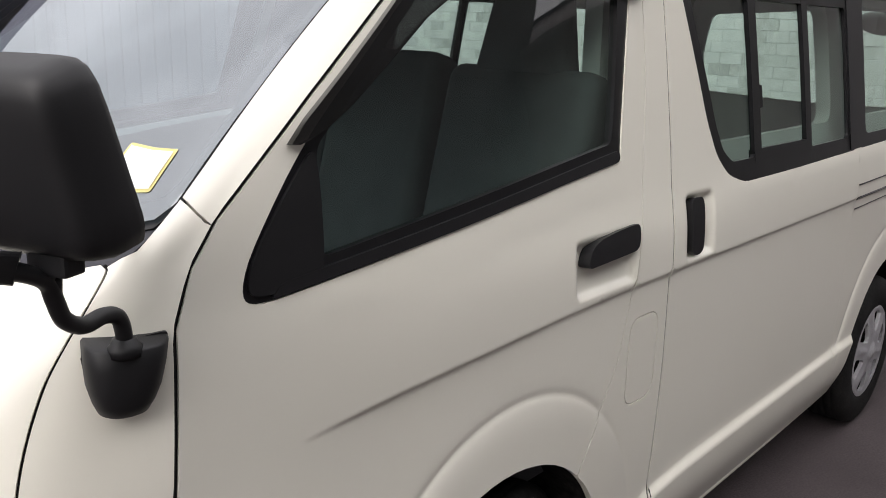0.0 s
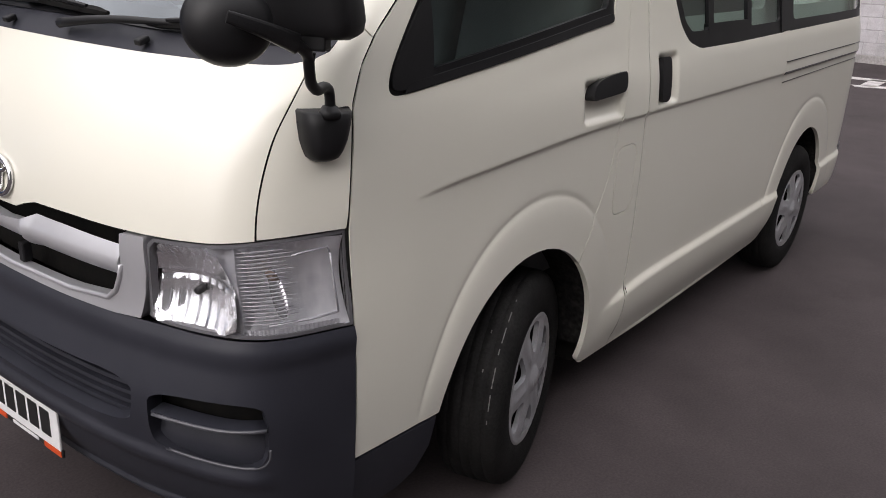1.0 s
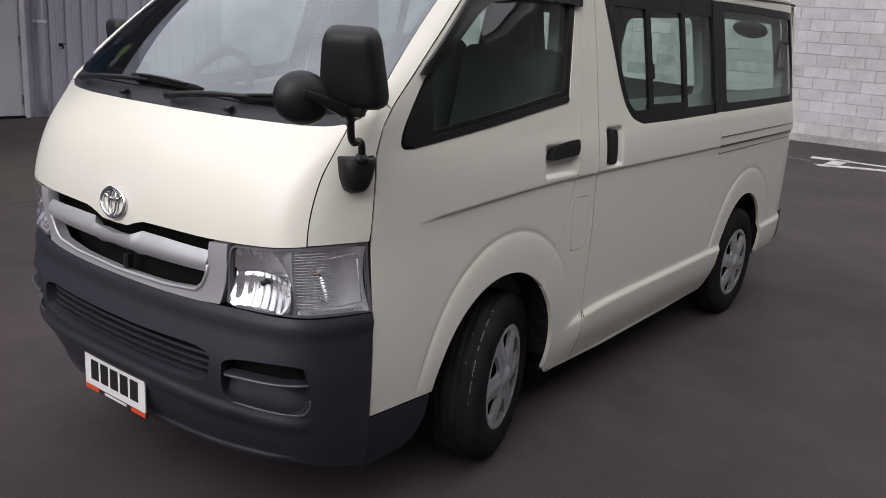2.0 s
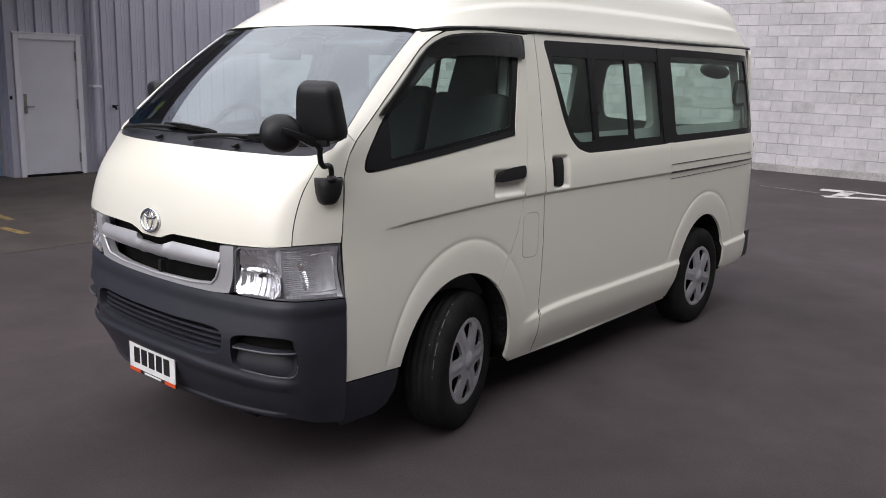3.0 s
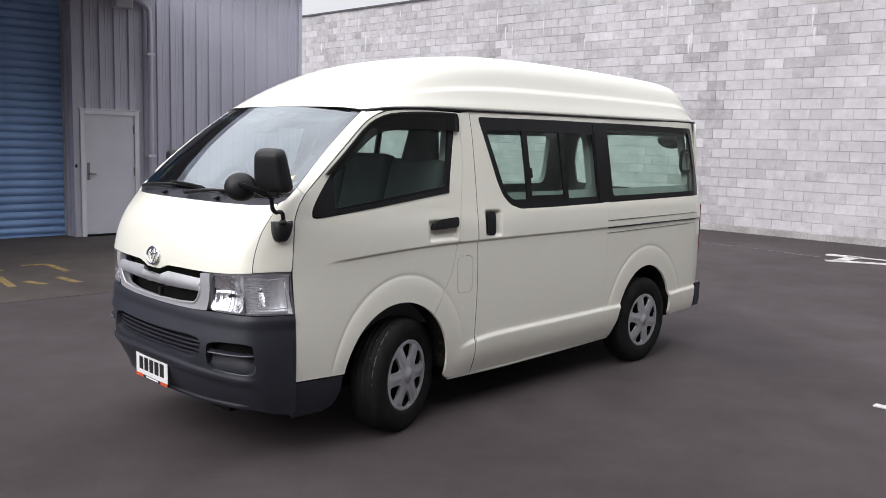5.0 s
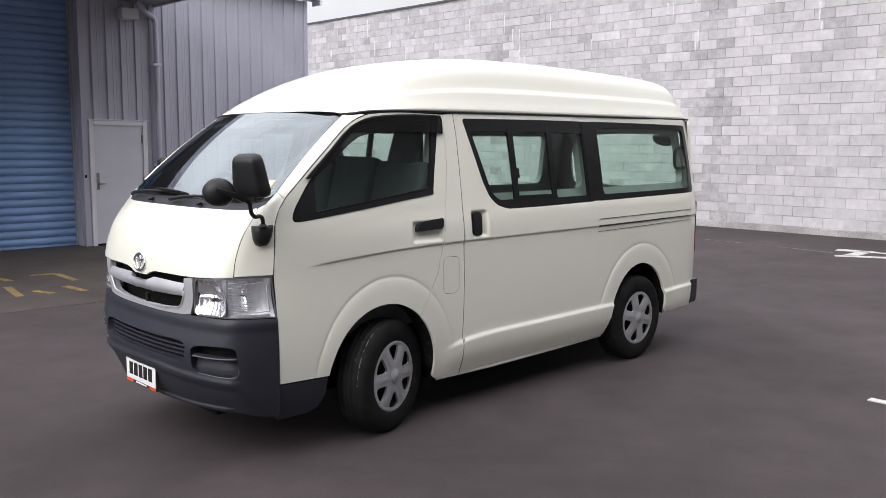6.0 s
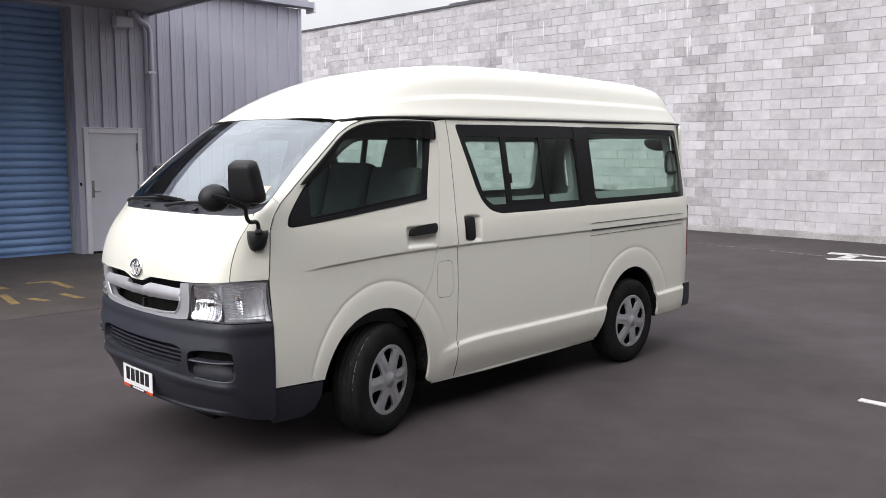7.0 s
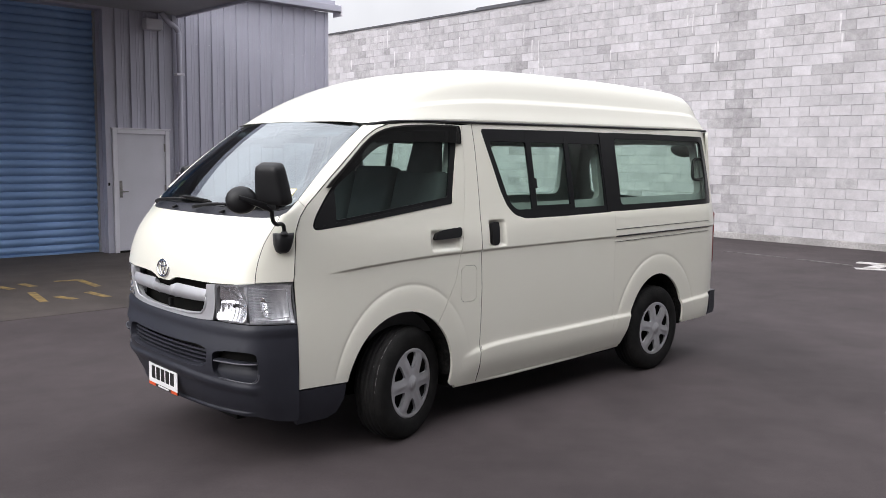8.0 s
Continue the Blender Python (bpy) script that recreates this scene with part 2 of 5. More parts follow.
def fillet(loop, r, steps=5):
    """Rounds each corner of a closed loop with about the radius r."""
    out = []
    for i, p in enumerate(loop):
        p, a, b = Vector(p), Vector(loop[i - 1]), Vector(loop[(i + 1) % len(loop)])
        u = p + (a - p).normalized() * min(r, (a - p).length * 0.45)
        v = p + (b - p).normalized() * min(r, (b - p).length * 0.45)
        out += [tuple(u * (1 - t) ** 2 + p * 2 * t * (1 - t) + v * t * t) for t in (k / steps for k in range(steps + 1))]
    return out


def area(loop):
    return 0.5 * sum(a[0] * b[1] - b[0] * a[1] for a, b in zip(loop, loop[1:] + loop[:1]))


def shrunk(loop, d, aspect=1.0):
    """The loop moved inwards by d; aspect: how much longer a unit of the second axis is."""
    q = [(a, b * aspect) for a, b in loop]
    sign = 1 if area(q) > 0 else -1
    out = []
    for i, p in enumerate(q):
        a, b = q[i - 1], q[(i + 1) % len(q)]
        n1 = Vector((-(p[1] - a[1]), p[0] - a[0])).normalized()
        n2 = Vector((-(b[1] - p[1]), b[0] - p[0])).normalized()
        n = (n1 + n2)
        n = n / max(0.6, n.length_squared / 2) if n.length > 1e-6 else n1
        out.append((p[0] + sign * d * n.x, (p[1] + sign * d * n.y) / aspect))
    return out


def inside(px, py, loop):
    x, y = np.array([p[0] for p in loop]), np.array([p[1] for p in loop])
    res = np.zeros(px.shape, bool)
    for x0, y0, x1, y1 in zip(x, y, np.roll(x, -1), np.roll(y, -1)):
        if y0 != y1:
            res ^= ((y0 > py) != (y1 > py)) & (px < (x1 - x0) * (py - y0) / (y1 - y0) + x0)
    return res


def near(px, py, pts, d):
    ok = np.ones(px.shape, bool)
    for x, y in pts:
        ok &= (px - x) ** 2 + (py - y) ** 2 > d * d
    return ok


def patch(name, loop, holes, place, mat, parent, step=0.03, aspect=1.0, lip=0.012, label="", outward=(0, -1, 0), extra=(), weld=False):
    """A sheet cut to a loop with holes in a flat chart, laid on a curved surface by place(a, b), with a turned-in lip along all its edges.
    aspect: metres of the second chart axis to one of the first."""
    from mathutils.geometry import delaunay_2d_cdt
    scale = lambda q: [(a, b * aspect) for a, b in q]
    rims = [resample(scale(q), step) for q in [loop, *holes]]
    rim_pts = [p for r in rims for p in r]
    xs, ys = [p[0] for p in rims[0]], [p[1] for p in rims[0]]
    gx, gy = np.meshgrid(np.arange(min(xs), max(xs), step), np.arange(min(ys), max(ys), step))
    gx, gy = gx.ravel(), gy.ravel()
    if len(extra):
        ex = np.array(scale(extra))
        ex = ex[(ex[:, 0] > min(xs)) & (ex[:, 0] < max(xs)) & (ex[:, 1] > min(ys)) & (ex[:, 1] < max(ys))]
        free = near(gx, gy, ex, step * 0.55)
        gx, gy = gx[free], gy[free]
        gx, gy = np.r_[gx, ex[:, 0]], np.r_[gy, ex[:, 1]]
    keep = inside(gx, gy, rims[0])
    for h in rims[1:]:
        keep &= ~inside(gx, gy, h)
    gx, gy = gx[keep], gy[keep]
    ok = near(gx, gy, rim_pts, step * 0.45)
    gx, gy = gx[ok], gy[ok]
    pts = [Vector(p) for p in rim_pts] + [Vector(p) for p in zip(gx.tolist(), gy.tolist())]
    edges, k = [], 0
    for r in rims:
        edges += [(k + i, k + (i + 1) % len(r)) for i in range(len(r))]
        k += len(r)
    v2, _, faces, *_ = delaunay_2d_cdt(pts, edges, [], 0, 1e-6)
    c = np.array([[sum(v2[i][j] for i in f) / len(f) for j in (0, 1)] for f in faces])
    keep = inside(c[:, 0], c[:, 1], rims[0])
    for h in rims[1:]:
        keep &= ~inside(c[:, 0], c[:, 1], h)
    def height(f):
        a, b, c = (v2[i] for i in f[:3])
        return abs((b.x - a.x) * (c.y - a.y) - (b.y - a.y) * (c.x - a.x)) / max((b - a).length, (c - b).length, (a - c).length)
    faces = [tuple(f) for f, o in zip(faces, keep) if o and height(f) > 0.01 * step]
    verts = [Vector(place(p[0], p[1] / aspect)) for p in v2]
    total = Vector((0, 0, 0))
    for f in faces:
        total += (verts[f[1]] - verts[f[0]]).cross(verts[f[2]] - verts[f[0]])
    if total.dot(Vector(outward)) < 0:
        faces = [f[::-1] for f in faces]
    me = mesh_of(name, verts, faces, mat)
    if lip:
        normals = [v.normal.copy() for v in me.vertices]
        count = {}
        for f in faces:
            for a, b in zip(f, f[1:] + f[:1]):
                count[(a, b)] = 1
        out_v, out_f, seen = list(verts), list(faces), {}
        def low(i, deep):
            if weld and not deep:
                return i
            if (i, deep) not in seen:
                seen[(i, deep)] = len(out_v)
                out_v.append(verts[i] - normals[i] * (lip if deep else 0.0))
            return seen[(i, deep)]
        for a, b in count:
            if (b, a) not in count:
                out_f.append((low(b, 0), low(a, 0), low(a, 1), low(b, 1)))
        me = mesh_of(name, out_v, out_f, mat)
        if weld:
            me.set_sharp_from_angle(angle=radians(40))
    return hang(name, me, parent, label)


def table(xs, ys, x):
    """Smooth reading of a table."""
    x = min(max(x, xs[0]), xs[-1])
    i = 0
    while i < len(xs) - 2 and x > xs[i + 1]:
        i += 1
    def slope(j):
        lo, hi = max(j - 1, 0), min(j + 1, len(xs) - 1)
        return (ys[hi] - ys[lo]) / (xs[hi] - xs[lo])
    h = xs[i + 1] - xs[i]
    t = (x - xs[i]) / h
    return (2 * t ** 3 - 3 * t * t + 1) * ys[i] + (t ** 3 - 2 * t * t + t) * h * slope(i) + (3 * t * t - 2 * t ** 3) * ys[i + 1] + (t ** 3 - t * t) * h * slope(i + 1)


def ease(a, b, x):
    t = min(1.0, max(0.0, (x - a) / (b - a)))
    return t * t * (3 - 2 * t)


# ---------------------------------------------------------------- the van's surfaces
MID = 0.845
SIDE_Z = [0.15, 0.25, 0.35, 0.48, 0.80, 1.07, 1.20, 1.30, 1.40, 1.60, 1.90, 2.0]
SIDE_Y = [0.095, 0.060, 0.036, 0.022, 0.008, 0.009, 0.018, 0.038, 0.055, 0.090, 0.148, 0.166]


def hermite(x, pts):
    return table([p[0] for p in pts], [p[1] for p in pts], x)


BELT = [(-0.60, 1.036), (-0.35, 1.056), (0.06, 1.080), (0.40, 1.088), (1.0, 1.093), (2.0, 1.098), (3.55, 1.114)]
SILL = [(0.40, 0.425), (0.50, 0.455), (0.58, 0.475), (0.80, 0.492), (1.40, 0.499), (2.20, 0.507), (2.90, 0.523), (3.55, 0.548)]


def side_y(x, z, plain=False):
    y = table(SIDE_Z, SIDE_Y, z)
    if x < 0.1:
        y += 0.026 * ((0.1 - x) / 0.87) ** 1.6 * ease(0.5, 1.0, z) * (1 - 0.75 * ease(1.15, 1.45, z)) + 0.012 * ((0.1 - x) / 0.87) ** 2 * (1 - ease(0.4, 0.9, z))
    if x > 3.2:
        y += 0.07 * ((x - 3.2) / 0.3) ** 2.4
    # the door swells out a little below the screen pillar
    y -= 0.012 * ease(-0.3, 0.25, -x) * ease(0.95, 1.38, z) * (1 - ease(1.52, 1.80, z))
    # belt step: the skin above stands prouder
    b = hermite(x, BELT)
    y += 0.009 * (1 - ease(b - 0.009, b + 0.006, z)) * ease(-0.60, -0.38, x) * ease(0.45, 0.95, z)
    # flared wheel arches
    for hx, wide in ((-0.020, 0.875), (2.57, 0.92)):
        r = math.hypot((x - hx) / wide, z - 0.335) + 0.004
        if r < 0.66:
            fade = ease(0.36, 0.58, z) * (1 - 0.9 * ease(0.34, 0.52, x - hx) * (1 if hx < 1 else 0.4))
            y -= (0.0050 * (1 - ease(0.545, 0.600, r)) - 0.0030 * math.exp(-((r - 0.596) / 0.009) ** 2)) * fade
    # sill stands out below its crease
    if x > 0.42:
        s = hermite(x, SILL)
        y -= 0.017 * (1 - ease(s - 0.026, s + 0.006, z)) * ease(0.42, 0.60, x) * ease(0.24, 0.40, z)
    if plain:
        return y
    # grip recesses
    f = ease(0.150, 0.172, x) * (1 - ease(0.376, 0.400, x)) * ease(1.108, 1.118, z) * (1 - ease(1.208, 1.238, z))
    y += 0.021 * f * ease(1.06, 1.16, z)
    # soft crease under the front window
    low = 1.243 + 0.112 * (x + 0.6)
    y -= 0.0035 * math.exp(-((z - low) / 0.012) ** 2) * ease(-0.68, -0.5, x) * (1 - ease(0.30, 0.42, x))
    f = ease(0.648, 0.672, x) * (1 - ease(0.775, 0.812, x)) * ease(1.104, 1.124, z) * (1 - ease(1.252, 1.276, z))
    y += 0.024 * f
    # soft roll under the windows
    y -= 0.004 * math.exp(-((z - 1.255) / 0.02) ** 2) * ease(0.8, 1.1, x) * (1 - ease(3.2, 3.4, x))
    return y


def skin(deep=0.0, mirror=False, plain=False):
    """A chart of one flank: (x, z) to a place on the skin, sunk by deep."""
    def place(x, z):
        y = side_y(x, z, plain) + deep
        return (x, 2 * MID - y if mirror else y, z)
    return place


KNOTS = [0, 0.22, 0.45, 0.68, 0.80, 1.0]
RINGS = [
    [(-1.02, 0, 0.25), (-1.01, 0.22, 0.25), (-0.98, 0.45, 0.25), (-0.90, 0.66, 0.25), (-0.84, 0.74, 0.25), (-0.745, 0.79, 0.25)],
    [(-1.105, 0, 0.40), (-1.10, 0.22, 0.40), (-1.07, 0.45, 0.40), (-0.995, 0.68, 0.40), (-0.925, 0.765, 0.40), (-0.757, 0.815, 0.40)],
    [(-1.15, 0, 0.60), (-1.145, 0.22, 0.60), (-1.12, 0.45, 0.60), (-1.05, 0.69, 0.60), (-0.965, 0.775, 0.60), (-0.765, 0.823, 0.60)],
    [(-1.108, 0, 0.80), (-1.104, 0.22, 0.80), (-1.081, 0.45, 0.80), (-1.029, 0.67, 0.80), (-0.96, 0.76, 0.80), (-0.772, 0.823, 0.798)],
    [(-1.118, 0, 1.0), (-1.115, 0.22, 1.0), (-1.093, 0.45, 1.0), (-1.038, 0.66, 1.005), (-0.965, 0.742, 1.01), (-0.782, 0.806, 1.008)],
    [(-1.078, 0, 1.185), (-1.074, 0.22, 1.185), (-1.046, 0.45, 1.187), (-0.980, 0.66, 1.195), (-0.90, 0.748, 1.205), (-0.770, 0.812, 1.225)],
    [(-0.985, 0, 1.345), (-0.975, 0.22, 1.344), (-0.94, 0.45, 1.343), (-0.853, 0.683, 1.347), (-0.793, 0.768, 1.375), (-0.705, 0.803, 1.397)],
    [(-0.33, 0, 1.868), (-0.325, 0.2, 1.866), (-0.30, 0.40, 1.86), (-0.255, 0.6, 1.85), (-0.235, 0.667, 1.845), (-0.08, 0.70, 1.853)],
]


def ring_at(k, s):
    p = RINGS[k]
    s = min(1.0, max(0.0, s))
    i = 0
    while i < 4 and s > KNOTS[i + 1]:
        i += 1
    h = KNOTS[i + 1] - KNOTS[i]
    t = (s - KNOTS[i]) / h
    def slope(j, c):
        if j == 0:
            return (p[1][1] - p[0][1]) / KNOTS[1] if c == 1 else 0.0
        lo, hi = max(j - 1, 0), min(j + 1, 5)
        if j == 5:
            lo = 4
        return (p[hi][c] - p[lo][c]) / (KNOTS[hi] - KNOTS[lo])
    return Vector([(2 * t ** 3 - 3 * t * t + 1) * p[i][c] + (t ** 3 - 2 * t * t + t) * h * slope(i, c) + (3 * t * t - 2 * t ** 3) * p[i + 1][c] + (t ** 3 - t * t) * h * slope(i + 1, c) for c in range(3)])


def nose(s, v):
    """The front: s runs from the middle (0) round to either flank (1 and -1), v from the bumper's foot (0) over bumper top (3), bonnet edge (4)
    and cowl (6) to the head of the windscreen (7)."""
    a = abs(s)
    if v >= 6:
        t = v - 6
        p, q = ring_at(6, a), ring_at(7, a)
        w = p + (q - p) * t
        w += Vector((-0.62, 0, 0.78)) * (0.12 * t * (1 - t) * (1 - 0.6 * a * a))
    else:
        k = int(min(max(v, 0), 5.999))
        t = v - k
        g = [ring_at(min(6, max(0, j)), a) for j in (k - 1, k, k + 1, k + 2)]
        w = 0.5 * (2 * g[1] + (g[2] - g[0]) * t + (2 * g[0] - 5 * g[1] + 4 * g[2] - g[3]) * t * t + (3 * g[1] - g[0] - 3 * g[2] + g[3]) * t ** 3)
    return Vector((w.x, MID - math.copysign(w.y, s), w.z))


def nose_normal(s, v):
    e = 0.01
    a = nose(s + e, v) - nose(s - e, v) if abs(s) < 0.985 else nose(s, v) - nose(s - math.copysign(2 * e, s), v)
    if abs(s) >= 0.985 and s < 0:
        a = -a
    b = nose(s, min(7, v + e)) - nose(s, v - e)
    n = a.cross(b).normalized()
    return n if n.x < 0.3 else -n


def face(deep=0.0, extra=None):
    """A chart of the front, sunk by deep; extra(s, v) adds to the depth."""
    def place(s, v):
        d = deep + (extra(s, v) if extra else 0.0)
        p = nose(s, v)
        return p - nose_normal(s, v) * d if d else p
    return place

# ---------------------------------------------------------------- the van
van = thing("van", "cream high-roof passenger van with grey bumper parked on asphalt", "van")


def arc(cx, cz, a, b, start, end, n=22):
    return [(cx + a * math.cos(radians(start + (end - start) * k / n)), cz + b * math.sin(radians(start + (end - start) * k / n))) for k in range(n + 1)]


ARCH_F, ARCH_R = (-0.05, 0.335, 0.405, 0.44), (2.565, 0.335, 0.385, 0.44)
DOOR = [(-0.757, 0.437), (-0.768, 0.70), (-0.784, 1.008), (-0.768, 1.265), (-0.738, 1.345), (-0.692, 1.405), (-0.51, 1.562), (-0.25, 1.772), (-0.17, 1.818), (-0.08, 1.848),
        (0.05, 1.862), (0.18, 1.868), (0.505, 1.863), (0.487, 1.566), (0.425, 1.224), (0.392, 1.054), (0.357, 0.918), (0.294, 0.804), (0.226, 0.70), *arc(*ARCH_F, 50, 168)]
PILLAR = [(0.5075, 1.863), (0.4895, 1.566), (0.4275, 1.224), (0.3945, 1.054), (0.3595, 0.918), (0.2965, 0.804), (0.2285, 0.698), *arc(*ARCH_F, 49.4, -8, 12), (0.368, 0.255), (0.586, 0.246),
          (0.5768, 0.497), (0.5838, 0.859), (0.5768, 1.074), (0.5768, 1.214), (0.5868, 1.389), (0.5978, 1.74), (0.5918, 1.873)]
SLIDER = [(0.598, 1.874), (0.604, 1.74), (0.593, 1.389), (0.583, 1.214), (0.583, 1.074), (0.590, 0.859), (0.583, 0.497), (0.594, 0.246), (1.9848, 0.262), (1.9848, 1.893)]
QUARTER = [(1.9854, 0.262), (2.135, 0.266), *arc(*ARCH_R, 172, 4), (2.955, 0.335), (3.364, 0.346), (3.364, 0.545), (3.490, 0.548), (3.487, 1.04), (3.495, 1.38), (3.500, 1.60), (3.475, 1.80),
           (3.450, 1.904), (1.9854, 1.894)]
WIN_F = rounded([(-0.668, 1.30), (-0.655, 1.274), (-0.59, 1.277), (-0.321, 1.308), (0.099, 1.357), (0.33, 1.383), (0.352, 1.386), (0.358, 1.392), (0.360, 1.42), (0.394, 1.567), (0.449, 1.773),
                 (0.466, 1.835), (0.466, 1.852), (0.44, 1.854), (0.40, 1.853), (0.18, 1.848), (-0.04, 1.832), (-0.147, 1.804), (-0.234, 1.757), (-0.391, 1.623), (-0.534, 1.50), (-0.641, 1.363)], 2)
WIN_S = fillet([(0.668, 1.846), (0.79, 1.454), (0.838, 1.357), (0.905, 1.298), (1.003, 1.270), (1.383, 1.271), (1.968, 1.280), (1.968, 1.857), (1.499, 1.856)], 0.03)
WIN_Q = fillet([(2.003, 1.281), (2.83, 1.293), (3.30, 1.301), (3.402, 1.305), (3.406, 1.40), (3.396, 1.624), (3.366, 1.858), (2.551, 1.861), (2.003, 1.859)], 0.035)
LID = fillet([(0.402, 0.776), (0.541, 0.776), (0.541, 1.005), (0.402, 1.005)], 0.045)
GLASS_F = fillet([(-0.518, 1.322), (-0.20, 1.362), (0.327, 1.427), (0.345, 1.50), (0.372, 1.62), (0.412, 1.826), (0.18, 1.822), (-0.04, 1.81), (-0.14, 1.782), (-0.225, 1.737), (-0.38, 1.603), (-0.51, 1.488)], 0.02)
PANES = [fillet([(0.736, 1.770), (0.85, 1.43), (0.885, 1.365), (0.94, 1.330), (1.088, 1.330), (1.088, 1.770)], 0.02),
         [(1.134, 1.340), (1.492, 1.340), (1.492, 1.770), (1.134, 1.770)], fillet([(1.534, 1.325), (1.892, 1.328), (1.892, 1.772), (1.534, 1.770)], 0.02)]
PANE_Q = fillet([(2.085, 1.328), (2.70, 1.333), (3.325, 1.342), (3.338, 1.50), (3.325, 1.65), (3.308, 1.815), (2.70, 1.818), (2.085, 1.815)], 0.04)

TRIM_S = fillet([(0.70, 1.785), (0.86, 1.40), (0.93, 1.37), (1.93, 1.375), (1.93, 1.785)], 0.07)
TRIM_FAR = fillet([(2.12, 1.335), (3.12, 1.340), (3.155, 1.40), (3.125, 1.775), (2.12, 1.772)], 0.06)
TRIM_Q = fillet([(2.10, 1.375), (3.34, 1.385), (3.375, 1.45), (3.34, 1.79), (2.10, 1.79)], 0.06)


def along(curve, a, b, offs, step=0.02):
    n = int((b - a) / step)
    return [(a + (b - a) * k / n, hermite(a + (b - a) * k / n, curve) + o) for k in range(n + 1) for o in offs]


CREASES = along(BELT, -0.6, 3.45, (-0.013, -0.009, -0.006, -0.003, 0.0, 0.003, 0.006, 0.010)) + along(SILL, 0.42, 3.4, (-0.032, -0.024, -0.016, -0.008, 0.0, 0.008), 0.0135)
CREASES += [(hx + wide * r * math.cos(radians(a)), 0.335 + r * math.sin(radians(a))) for hx, wide in ((-0.020, 0.875), (2.57, 0.92)) for a in np.arange(8, 172, 2.2) for r in (0.562, 0.572, 0.578, 0.584, 0.590, 0.596, 0.602, 0.612)]
CREASES += [(x, z) for x in np.arange(0.14, 0.42, 0.008) for z in np.arange(1.10, 1.27, 0.008)] + [(x, z) for x in np.arange(0.64, 0.82, 0.008) for z in np.arange(1.10, 1.285, 0.008)]

